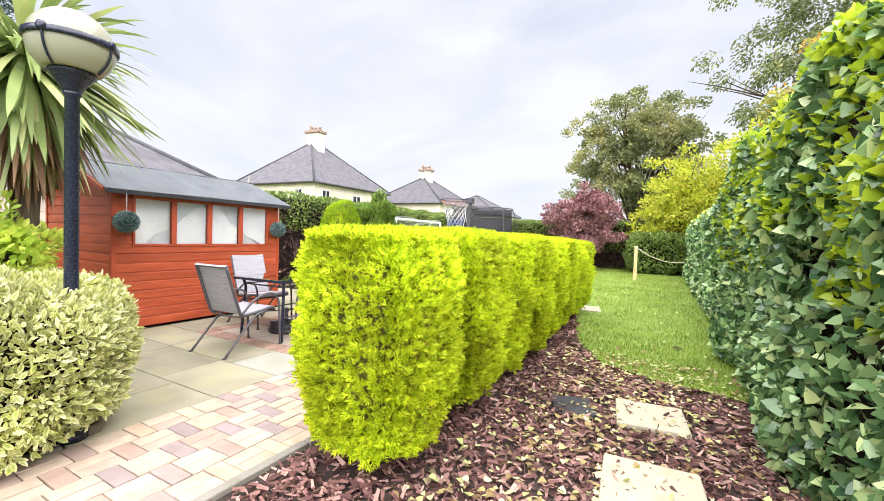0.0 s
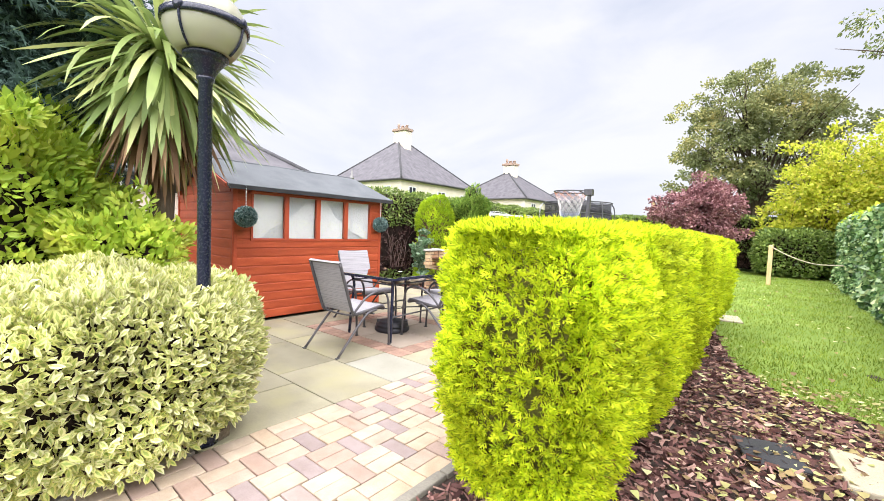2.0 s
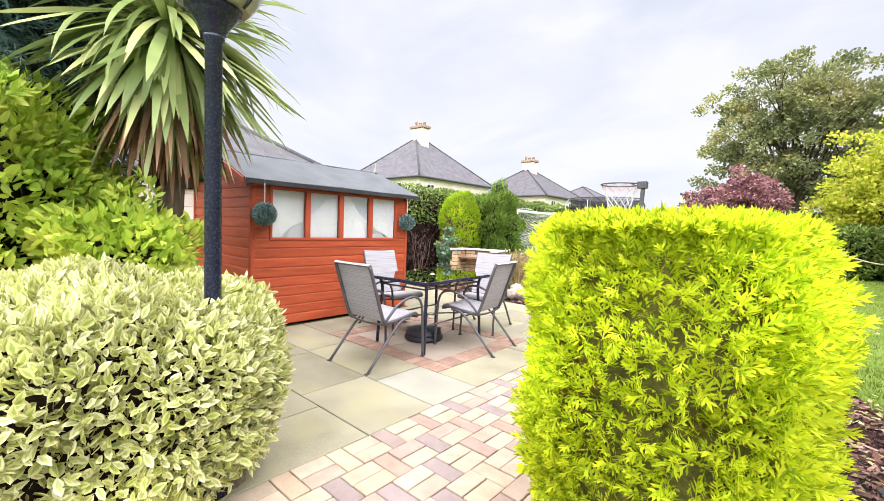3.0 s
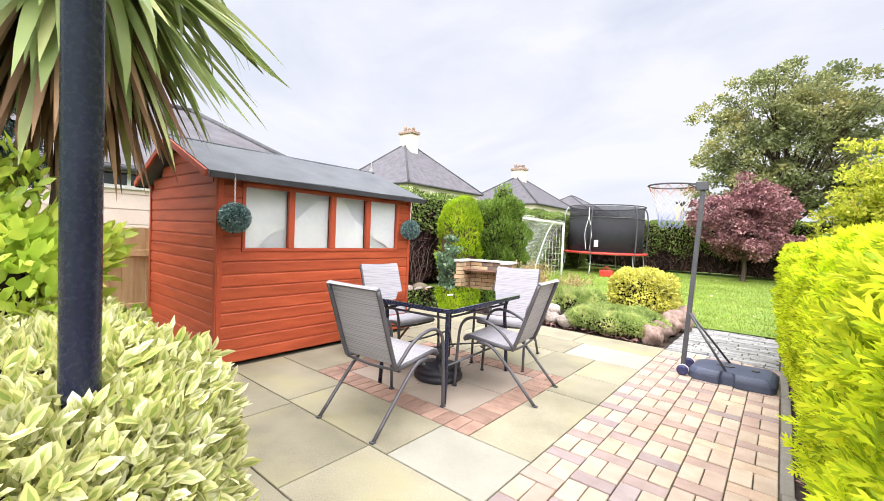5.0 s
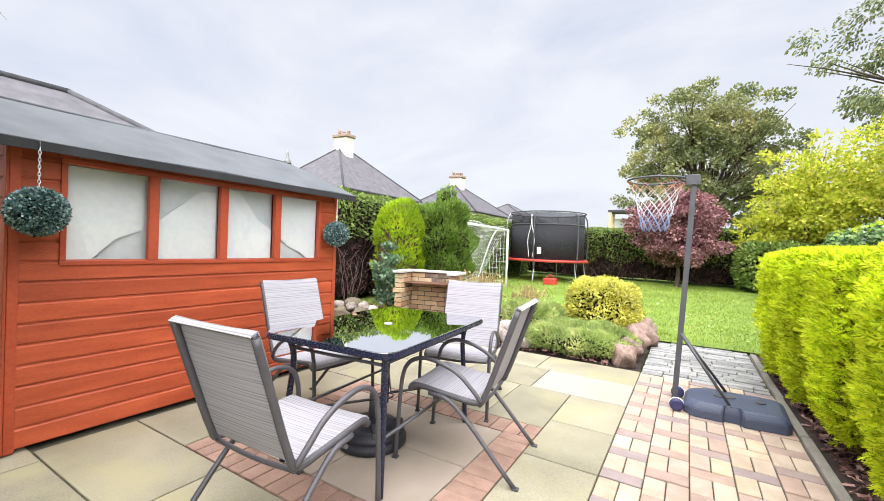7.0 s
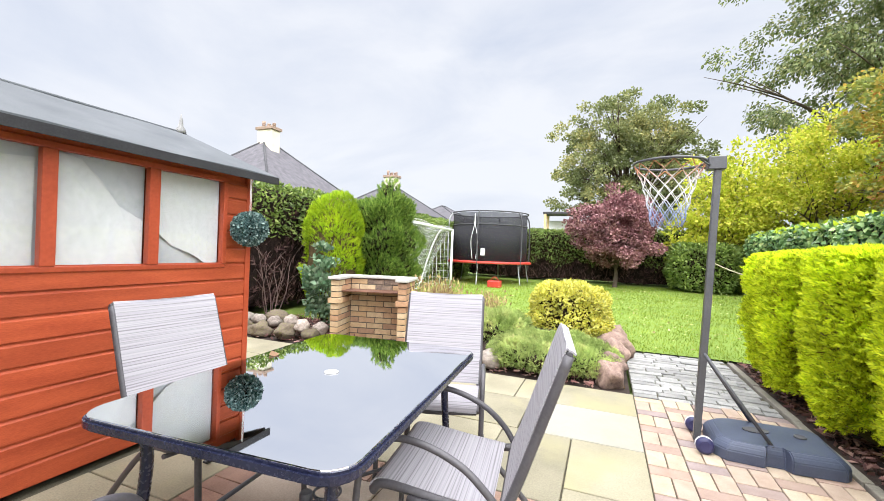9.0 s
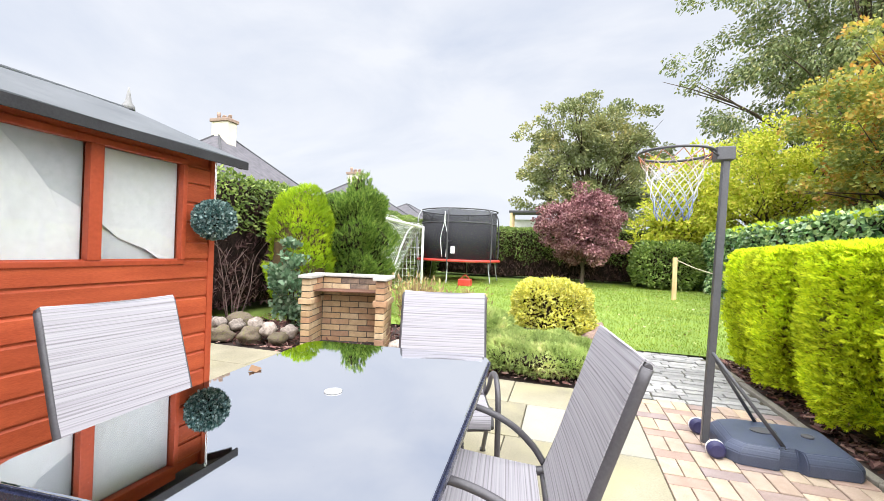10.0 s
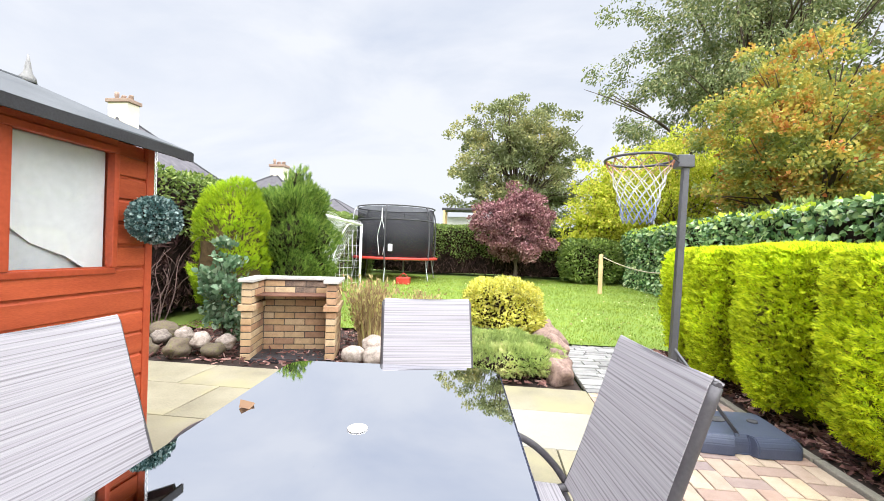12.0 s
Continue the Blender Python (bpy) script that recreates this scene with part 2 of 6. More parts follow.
M["pieris"] = leaf("yellow_green_leaves", [(0.0, (0.16, 0.29, 0.03)), (0.4, (0.38, 0.51, 0.06)), (0.75, (0.62, 0.67, 0.11)), (0.88, (0.72, 0.60, 0.20)), (1.0, (0.70, 0.38, 0.20))], 0.4, 0.4, 0.4, patches=3.0)
M["cordyline"] = leaf("strap_leaves", [(0.0, (0.13, 0.19, 0.05)), (0.6, (0.36, 0.45, 0.16)), (1.0, (0.62, 0.64, 0.28))], 0.4, 0.25, 0.4)
M["dead_strap"] = leaf("dead_strap_leaves", [(0.0, (0.12, 0.06, 0.035)), (1.0, (0.38, 0.24, 0.14))], 0.7, 0.15, 0.2)
M["purple"] = leaf("purple_leaves", [(0.0, (0.14, 0.055, 0.06)), (0.7, (0.34, 0.16, 0.17)), (1.0, (0.56, 0.35, 0.34))], 0.5, 0.25, 0.3)
M["yellow_tree"] = leaf("yellowing_leaves", [(0.0, (0.32, 0.40, 0.03)), (0.6, (0.60, 0.64, 0.06)), (1.0, (0.80, 0.72, 0.13))], 0.5, 0.45, 0.3)
M["orange_tree"] = leaf("autumn_leaves", [(0.0, (0.15, 0.22, 0.06)), (0.4, (0.30, 0.35, 0.08)), (0.57, (0.50, 0.43, 0.08)), (0.72, (0.54, 0.32, 0.07)), (0.86, (0.46, 0.17, 0.05)), (1.0, (0.36, 0.09, 0.04))], 0.5, 0.38, 0.3, patches=1.1)
M["far_tree"] = leaf("dull_green_leaves", [(0.0, (0.10, 0.13, 0.06)), (0.5, (0.25, 0.28, 0.12)), (0.8, (0.42, 0.40, 0.16)), (1.0, (0.56, 0.44, 0.16))], 0.5, 0.3, 0.3, patches=0.35)
M["willow"] = leaf("grey_green_leaves", [(0.0, (0.12, 0.16, 0.06)), (0.7, (0.25, 0.30, 0.12)), (1.0, (0.42, 0.40, 0.17))], 0.5, 0.3, 0.3)
M["grass"] = leaf("grass_blades", [(0.0, (0.14, 0.22, 0.022)), (0.7, (0.265, 0.355, 0.045)), (1.0, (0.40, 0.44, 0.09))], 0.6, 0.35, 0.2)
M["heather"] = leaf("low_shrub_sprigs", [(0.0, (0.18, 0.25, 0.06)), (0.4, (0.34, 0.44, 0.13)), (0.75, (0.50, 0.56, 0.20)), (1.0, (0.62, 0.52, 0.28))], 0.6, 0.3, 0.2, patches=5.0)
M["dry_grass"] = leaf("dry_stalks", [(0.0, (0.26, 0.17, 0.09)), (0.6, (0.48, 0.36, 0.18)), (1.0, (0.58, 0.56, 0.20))], 0.7, 0.25, 0.2)
M["chips"] = leaf("bark_chips", [(0.0, (0.055, 0.025, 0.024)), (0.6, (0.22, 0.11, 0.095)), (1.0, (0.46, 0.30, 0.25))], 0.85, 0.0, 0.2)
M["rose"] = leaf("rose_leaves", [(0.0, (0.06, 0.13, 0.06)), (0.7, (0.17, 0.27, 0.15)), (1.0, (0.32, 0.40, 0.27))], 0.4, 0.25, 0.4)
M["rubber"] = surface("black_rubber", (0.012, 0.012, 0.018), (0.03, 0.03, 0.038), 0.5, 6, 90, 0.1)
M["rust"] = surface("rusty_iron", (0.07, 0.03, 0.02), (0.17, 0.08, 0.045), 0.85, 8, 90, 0.4)
M["stone_cap"] = surface("pale_stone_cap", (0.40, 0.39, 0.36), (0.56, 0.55, 0.52), 0.8, 5, 100, 0.3)
M["bare_stem"] = surface("bare_stem", (0.06, 0.036, 0.03), (0.16, 0.105, 0.09), 0.85, 6, 60, 0.4)
M["bare_twig"] = leaf("bare_dark_twigs", [(0.0, (0.02, 0.010, 0.010)), (0.7, (0.075, 0.042, 0.038)), (1.0, (0.17, 0.11, 0.09))], 0.9, 0.0, 0.1)
M["fallen"] = leaf("fallen_leaves", [(0.0, (0.20, 0.12, 0.06)), (0.35, (0.36, 0.27, 0.12)), (0.7, (0.44, 0.46, 0.17)), (1.0, (0.68, 0.66, 0.38))], 0.6, 0.2, 0.3)


# ---- small builders ----
RNG = np.random.default_rng(7)


def mesh_of(name, verts, faces):
    """A mesh from arrays; all faces have the same number of corners."""
    verts, faces = np.asarray(verts, np.float32), np.asarray(faces, np.int32)
    me = bpy.data.meshes.new(name)
    me.vertices.add(len(verts))
    me.vertices.foreach_set("co", verts.ravel())
    k = faces.shape[1]
    me.loops.add(faces.size)
    me.loops.foreach_set("vertex_index", faces.ravel())
    me.polygons.add(len(faces))
    me.polygons.foreach_set("loop_start", np.arange(0, faces.size, k, dtype=np.int32))
    me.update(calc_edges=True)
    return me


def thing(name, label, category, at=(0, 0, 0), group="", turn=0.0):
    ob = new(name)
    ob.matrix_world = pose(*at, 0, 0, turn)
    return tagged(ob, label, category, group)


def piece_of(name, me, material, parent=None, label="", m=None):
    ob = new(name, me)
    if material and not me.materials:
        me.materials.append(material)
    if parent:
        ob.parent = parent
    if m is not None:
        ob.matrix_basis = m
    if label:
        ob["label"] = label
    return ob


def part(name, bm, material, parent=None, label="", m=None, smooth=False):
    me = bpy.data.meshes.new(name)
    if all(e.is_manifold for e in bm.edges):
        bmesh.ops.recalc_face_normals(bm, faces=bm.faces[:])
    bm.to_mesh(me)
    bm.free()
    if smooth:
        me.shade_smooth()
    return piece_of(name, me, material, parent, label, m)


def setting(ob, label, category=""):
    return tagged(ob, label, category, kind="structure")


def box(bm, x0, x1, y0, y1, z0, z1, bevel=0.0, m=None):
    r = bmesh.ops.create_cube(bm, size=1.0)
    mat = Matrix.Translation(((x0 + x1) / 2, (y0 + y1) / 2, (z0 + z1) / 2)) @ Matrix.Diagonal((x1 - x0, y1 - y0, z1 - z0, 1))
    bmesh.ops.transform(bm, matrix=(m @ mat) if m else mat, verts=r["verts"])
    if bevel:
        edges = list({e for v in r["verts"] for e in v.link_edges})
        bmesh.ops.bevel(bm, geom=edges, offset=bevel, segments=2, profile=0.5, affect="EDGES")
    return bm


def boxed(*args, bevel=0.0):
    return box(bmesh.new(), *args, bevel=bevel)


def tube(bm, pts, radius, seg=10, caps=True):
    """A round bar through points; radius: one number or one for each point."""
    pts = [Vector(p) for p in pts]
    rad = radius if isinstance(radius, (list, tuple)) else [radius] * len(pts)
    rings, ref = [], None
    for k, p in enumerate(pts):
        d = (pts[min(k + 1, len(pts) - 1)] - pts[max(k - 1, 0)]).normalized()
        if ref is None:
            ref = d.orthogonal().normalized()
        ref = (ref - d * ref.dot(d)).normalized()
        side = d.cross(ref)
        rings.append([bm.verts.new(p + (ref * math.cos(a) + side * math.sin(a)) * rad[k]) for a in (2 * math.pi * s / seg for s in range(seg))])
    for a, b in zip(rings, rings[1:]):
        for s in range(seg):
            bm.faces.new((a[s], a[(s + 1) % seg], b[(s + 1) % seg], b[s])).smooth = True
    if caps:
        bm.faces.new(rings[0][::-1])
        bm.faces.new(rings[-1])
    return bm


def bent(pts, steps=6):
    """A smooth line through points."""
    pts = [Vector(p) for p in pts]
    ext = [pts[0] * 2 - pts[1], *pts, pts[-1] * 2 - pts[-2]]
    out = []
    for k in range(1, len(ext) - 2):
        a, b, c, d = ext[k - 1:k + 3]
        for s in range(steps):
            t = s / steps
            out.append(0.5 * ((2 * b) + (c - a) * t + (2 * a - 5 * b + 4 * c - d) * t * t + (3 * b - a - 3 * c + d) * t ** 3))
    return [*out, pts[-1]]


def lathe(bm, profile, seg=28, at=(0, 0, 0)):
    """A turned solid from (radius, height) pairs."""
    rings = [[bm.verts.new((at[0] + r * math.cos(2 * math.pi * s / seg), at[1] + r * math.sin(2 * math.pi * s / seg), at[2] + z)) for s in range(seg)] for r, z in profile]
    for a, b in zip(rings, rings[1:]):
        for s in range(seg):
            bm.faces.new((a[s], a[(s + 1) % seg], b[(s + 1) % seg], b[s])).smooth = True
    bm.faces.new(rings[0][::-1])
    bm.faces.new(rings[-1])
    return bm


# leaf outlines: y along the leaf, x across, z its fold
OVAL = (np.array([(0, 0, 0), (0.2, 0.3, 0.05), (0.2, 0.66, 0.05), (0, 1, -0.04), (-0.2, 0.66, 0.05), (-0.2, 0.3, 0.05)]), np.array([(0, 1, 2, 3), (0, 3, 4, 5)]))
BROAD = (np.array([(0, 0, 0), (0.36, 0.25, 0.07), (0.3, 0.68, 0.06), (0, 1, -0.05), (-0.3, 0.68, 0.06), (-0.36, 0.25, 0.07)]), np.array([(0, 1, 2, 3), (0, 3, 4, 5)]))
LOBED = (np.array([(0, 0, 0), (0.47, 0.08, 0.05), (0.36, 0.46, 0.03), (0.02, 0.95, -0.06), (-0.34, 0.48, 0.03), (-0.48, 0.1, 0.06), (0, 0.36, -0.03)]), np.array([(0, 1, 6), (1, 2, 6), (2, 3, 6), (3, 4, 6), (4, 5, 6), (5, 0, 6)]))
BLADE = (np.array([(-0.05, 0, 0), (0.05, 0, 0), (0.0, 1, 0.12)]), np.array([(0, 1, 2)]))
CHIP = (np.array([(-0.16, 0, 0), (0.15, 0.05, 0), (0.12, 0.95, 0.05), (-0.1, 1, 0)]), np.array([(0, 1, 2, 3)]))


def spray_shape():
    v, f = [], []
    for y, a, ln, w in ((0, 0, 1, 0.07), (0.12, 0.75, 0.5, 0.06), (0.2, -0.7, 0.52, 0.06), (0.38, 0.65, 0.42, 0.05), (0.48, -0.6, 0.38, 0.05)):
        dx, dy = math.sin(a), math.cos(a)
        k = len(v)
        v += [(-dy * w, y + dx * w, 0), (dy * w, y - dx * w, 0), (dx * ln, y + dy * ln, 0.05)]
        f.append((k, k + 1, k + 2))
    return np.array(v), np.array(f)


SPRAY = spray_shape()


def fan_shape():
    """A flat, feathered conifer spray: blunt twiglets that fork from a midrib."""
    v, f = [], []
    for y, a, ln, w in ((0, 0, 1.0, 0.075), (0.1, 0.8, 0.5, 0.07), (0.15, -0.75, 0.52, 0.07), (0.32, 0.6, 0.48, 0.065), (0.4, -0.55, 0.48, 0.065), (0.55, 0.4, 0.4, 0.06)):
        dx, dy = math.sin(a), math.cos(a)
        k = len(v)
        v += [(0, y, 0), (dx * ln * 0.6 + dy * w, y + dy * ln * 0.6 - dx * w, 0.03), (dx * ln, y + dy * ln, 0.07), (dx * ln * 0.6 - dy * w, y + dy * ln * 0.6 + dx * w, 0.03)]
        f.append((k, k + 1, k + 2, k + 3))
    return np.array(v), np.array(f)


FAN = fan_shape()
# a leaf with a green middle and a pale margin: the first two faces are the middle
EDGED = (np.array([(0, 0, 0), (0.2, 0.3, 0.05), (0.2, 0.66, 0.05), (0, 1, -0.05), (-0.2, 0.66, 0.05), (-0.2, 0.3, 0.05), (0, 0.1, 0), (0.10, 0.47, 0.025), (0, 0.84, -0.03), (-0.10, 0.47, 0.025)]), np.array([(6, 7, 8), (6, 8, 9), (0, 1, 7), (0, 7, 6), (1, 2, 7), (2, 3, 8), (2, 8, 7), (0, 9, 5), (0, 6, 9), (5, 9, 4), (4, 8, 3), (4, 9, 8)]))


def two_tone(me, margin, middle):
    """Gives the middle of each edged leaf its own material."""
    me.materials.append(margin)
    me.materials.append(middle)
    pattern = np.array([1, 1] + [0] * 10, np.int32)
    me.polygons.foreach_set("material_index", np.tile(pattern, len(me.polygons) // 12))
    return me


def unit(a):
    return a / np.maximum(np.linalg.norm(a, axis=1, keepdims=True), 1e-6)


def leaves(name, at, out, size, shape, flat=0.0, wild=0.6, lift=0.0, grow=0.3):
    """A mesh of many leaves at points, growing along out (loosened by wild, raised by lift); flat: how far they lie open to the outside."""
    tv, tf = shape
    n = len(at)
    axis = unit(out * (1 - flat) + RNG.normal(0, 1, (n, 3)) * wild * 0.6 + np.array([0, 0, lift]))
    face = unit(out * flat + RNG.normal(0, 1, (n, 3)) * (1 - 0.8 * flat))
    side = unit(np.cross(axis, face))
    up = np.cross(side, axis)
    s = (size * (1 + RNG.uniform(-grow, grow, n)))[:, None, None]
    v = at[:, None, :] + s * (tv[None, :, 0:1] * side[:, None] + tv[None, :, 1:2] * axis[:, None] + tv[None, :, 2:3] * up[:, None])
    f = tf[None] + (np.arange(n) * len(tv))[:, None, None]
    return mesh_of(name, v.reshape(-1, 3), f.reshape(-1, tf.shape[1]))


def lumps(p, scale, seed=0.0):
    """Smooth unevenness, -1 to 1, at each point."""
    q = p * scale + seed
    return (np.sin(q[:, 0] * 1.7 + 1.3 * np.sin(q[:, 1] * 1.1 + 0.7)) + np.sin(q[:, 1] * 1.9 + 1.1 * np.sin(q[:, 2] * 1.3)) + np.sin(q[:, 2] * 2.1 + 1.2 * np.sin(q[:, 0] * 1.5 + 2))) / 3


def rounded(n, half, power=4.0, top_only=True):
    """Points and outward directions spread over a rounded block of half sizes (x, y, z), its base at z = 0."""
    h = np.array(half)
    areas = np.array([h[1] * h[2], h[1] * h[2], h[0] * h[2], h[0] * h[2], h[0] * h[1], 0.0 if top_only else h[0] * h[1]])
    side = RNG.choice(6, n, p=areas / areas.sum())
    u = RNG.uniform(-1, 1, (n, 3))
    ax = side // 2
    u[np.arange(n), ax] = np.where(side % 2 == 0, 1, -1)
    r = (np.abs(u) ** power).sum(1) ** (1 / power)
    p = u / r[:, None]
    nrm = unit(np.sign(p) * np.abs(p) ** (power - 1) / h)
    p = p * h
    p[:, 2] += h[2]
    return p, nrm


def block_mesh(name, half, power, shrink, uneven=0.04, seed=0.0):
    """The closed inner body of a bush or hedge."""
    bm = bmesh.new()
    bmesh.ops.create_icosphere(bm, subdivisions=4, radius=1.0)
    co = np.array([v.co for v in bm.verts])
    u = co / np.abs(co).max(1)[:, None]
    u = u / ((np.abs(u) ** power).sum(1) ** (1 / power))[:, None]
    p = u * np.array(half)
    nrm = unit(co)
    p = p - nrm * shrink + nrm * (lumps(p, 6 / max(half), seed) * uneven)[:, None]
    p[:, 2] += half[2]
    for v, c in zip(bm.verts, p):
        v.co = c
    me = bpy.data.meshes.new(name)
    bm.to_mesh(me)
    bm.free()
    me.shade_smooth()
    return me


def bush_meshes(half, power, count, size, shape, deep=0.1, uneven=0.05, flat=0.0, wild=0.6, lift=0.2, seed=0.0, shrink=0.1, keep=None, lump_scale=5.0, fine=0.0, taper=0.0, flat_top=None):
    p, nrm = rounded(count, half, power)
    p = p + nrm * (lumps(p, lump_scale / max(half), seed) * uneven + lumps(p, 38.0, seed) * fine)[:, None] - nrm * (RNG.uniform(0, 1, count) ** 2 * deep)[:, None]
    if keep is not None:
        k = keep(p)
        p, nrm = p[k], nrm[k]
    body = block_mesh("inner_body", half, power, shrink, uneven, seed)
    if taper or flat_top:
        q = np.array([v.co for v in body.vertices])
        p, q = clipped(p, half, taper, flat_top), clipped(q, half, taper, flat_top - shrink if flat_top else None)
        body.vertices.foreach_set("co", q.astype(np.float32).ravel())
    return leaves("foliage", p, nrm, size, shape, flat, wild, lift), body


def clipped(p, half, taper, top):
    """Draws a bush in towards its foot and trims its top."""
    p = p.copy()
    f = 1 - taper * np.clip(1 - p[:, 2] / (0.9 * half[2]), 0, 1) ** 1.4
    p[:, :2] *= f[:, None]
    u = np.abs(p[:, :2]) / np.array(half[:2]) + 1e-6
    p[:, :2] *= ((u ** 3.3).sum(1) ** (1 / 3.3) / (u ** 2.1).sum(1) ** (1 / 2.1))[:, None]
    if top:
        over = np.maximum(p[:, 2] - top, 0)
        p[:, 2] -= over * 0.85
    return p


# ---- ground, lawn, beds ----
def sheet(name, corners, z, material, parent=None, cells=1, wave=0.0):
    bm = bmesh.new()
    (x0, y0), (x1, y1) = corners
    nx, ny = max(1, int((x1 - x0) * cells)), max(1, int((y1 - y0) * cells))
    grid = [[bm.verts.new((x0 + (x1 - x0) * i / nx, y0 + (y1 - y0) * j / ny, z + (wave * noise.noise((i * 0.37, j * 0.37, 3.1)) if 0 < i < nx and 0 < j < ny else 0))) for i in range(nx + 1)] for j in range(ny + 1)]
    for j in range(ny):
        for i in range(nx):
            bm.faces.new((grid[j][i], grid[j][i + 1], grid[j + 1][i + 1], grid[j + 1][i])).smooth = True
    return part(name, bm, material, parent)


ground = setting(sheet("ground", ((-600, -500), (600, 700)), -0.09, M["field"], cells=0.02), "dull green open ground around the gardens", "ground")


def lawn_z(x, y):
    return 0.0 + 0.013 * max(0.0, y - 9.0)


bm = bmesh.new()
EDGE = [(-1.6, 10.6), (-0.3, 10.75), (-0.02, 10.17), (1.14, 10.2), (1.32, 10.15), (1.62, 9.8), (1.95, 8.0), (2.1, 7.35), (2.45, 6.6), (3.0, 6.28), (3.7, 6.15), (4.4, 6.1)]
cols = []
for x, y in [(-7.0, 9.6), (-4.6, 9.9), (-3.0, 10.4), *EDGE]:
    cols.append([bm.verts.new((x, yy, lawn_z(x, yy) + 0.005 + 0.012 * noise.noise((x * 0.9, yy * 0.9, 0)))) for yy in (y + (23 - y) * k / 24 for k in range(25))])
for a, b in zip(cols, cols[1:]):
    for k in range(24):
        bm.faces.new((a[k], b[k], b[k + 1], a[k + 1])).smooth = True
lawn = setting(part("lawn", bm, M["turf"]), "bright green mown lawn with scattered fallen leaves", "lawn")


def inside_lawn(x, y):
    e = np.array([(-7.0, 9.6), (-4.6, 9.9), (-3.0, 10.4), *EDGE])
    return y > np.interp(x, e[:, 0], e[:, 1])


n = 210000
gx = RNG.uniform(-5.2, 3.9, n)
gy = 6.1 + 14.5 * RNG.uniform(0, 1, n) ** 1.5
ok = inside_lawn(gx, gy + RNG.normal(0, 0.05, n))
gx, gy = gx[ok], gy[ok]
at = np.stack([gx, gy, 0.013 * np.maximum(0, gy - 9)], 1)
up = np.tile(np.array([[0, 0, 1.0]]), (len(gx), 1))
grass = piece_of("grass_blades", leaves("grass_blades", at, up, 0.038, (BLADE[0] * np.array([2.0, 1, 1]), BLADE[1]), 0.0, 0.75, 0.0, 0.5), M["grass"], lawn)
grass["kind"] = "stuff"

bark_bed = setting(sheet("bark_bed", ((1.14, 1.0), (4.4, 11.2)), -0.012, M["soil"], cells=6, wave=0.03), "dark soil bed covered with bark chips", "flower bed")
n = 40000
cx, cy = RNG.uniform(1.2, 3.9, n), 1.6 + RNG.uniform(0, 1, n) ** 1.2 * 8.8
ok = ~inside_lawn(cx, cy + 0.03)
at = np.stack([cx[ok], cy[ok], RNG.uniform(-0.005, 0.03, ok.sum())], 1)
flat_dir = unit(np.stack([RNG.normal(0, 1, len(at)), RNG.normal(0, 1, len(at)), RNG.normal(0, 0.16, len(at))], 1))
chips = piece_of("bark_chips", leaves("bark_chips", at, flat_dir, 0.05, CHIP, 0.0, 0.25, 0.0, 0.6), M["chips"], bark_bed)
chips["kind"] = "stuff"


def scatter_leaves(name, xy, z, size, parent, label):
    at = np.stack([xy[:, 0], xy[:, 1], z + RNG.uniform(0.004, 0.03, len(xy))], 1)
    d = unit(np.stack([RNG.normal(0, 1, len(at)), RNG.normal(0, 1, len(at)), RNG.normal(0, 0.25, len(at))], 1))
    tv, tf = LOBED
    side = unit(np.cross(d, np.array([[0, 0, 1.0]]) + RNG.normal(0, 0.25, (len(at), 3))))
    up_ = np.cross(side, d)
    s = (size * RNG.uniform(0.5, 1.3, len(at)))[:, None, None]
    v = at[:, None] + s * (tv[None, :, 0:1] * side[:, None] + tv[None, :, 1:2] * d[:, None] + tv[None, :, 2:3] * up_[:, None])
    f = tf[None] + (np.arange(len(at)) * len(tv))[:, None, None]
    ob = piece_of(name, mesh_of(name, v.reshape(-1, 3), f.reshape(-1, 3)), M["fallen"], parent, label)
    ob["kind"] = "stuff"
    return ob


xy = np.stack([RNG.normal(2.75, 0.6, 3000), RNG.uniform(1.8, 7.0, 3000)], 1)
scatter_leaves("fallen_leaves", xy[xy[:, 0] > 1.9], 0.012, 0.043, bark_bed, "pale yellow fallen leaves")
xy = np.stack([RNG.uniform(-3.5, 3.6, 900), 6.5 + 13 * RNG.uniform(0, 1, 900)], 1)
xy = xy[inside_lawn(xy[:, 0], xy[:, 1])]
scatter_leaves("fallen_leaves", xy, 0.013 * np.maximum(0, xy[:, 1] - 9) + 0.025, 0.045, lawn, "pale fallen leaves on the grass")

def litter(parent, x0, x1, y0, y1, count, z=0.0):
    """Bark chips over a bed."""
    at = np.stack([RNG.uniform(x0, x1, count), RNG.uniform(y0, y1, count), z + RNG.uniform(0, 0.03, count)], 1)
    d = unit(np.stack([RNG.normal(0, 1, count), RNG.normal(0, 1, count), RNG.normal(0, 0.2, count)], 1))
    ob = piece_of("bark_chips", leaves("bark_chips", at, d, 0.05, CHIP, 0.0, 0.3, 0.0, 0.6), M["chips"], parent)
    ob["kind"] = "stuff"


near_bed = setting(sheet("planting_bed", ((-5.0, 0.2), (-0.02, 2.95)), -0.01, M["soil"], cells=5, wave=0.03), "dark soil planting bed strewn with leaves", "flower bed")
far_bed = setting(sheet("rockery_bed", ((-6.4, 8.42), (-0.02, 11.0)), -0.03, M["soil"], cells=5, wave=0.03), "dark soil bed behind the patio", "flower bed")
back_bed = setting(sheet("back_bed", ((-7.0, 20.2), (6.5, 23.5)), 0.13, M["soil"], cells=3, wave=0.04), "dark soil under the back hedge", "flower bed")

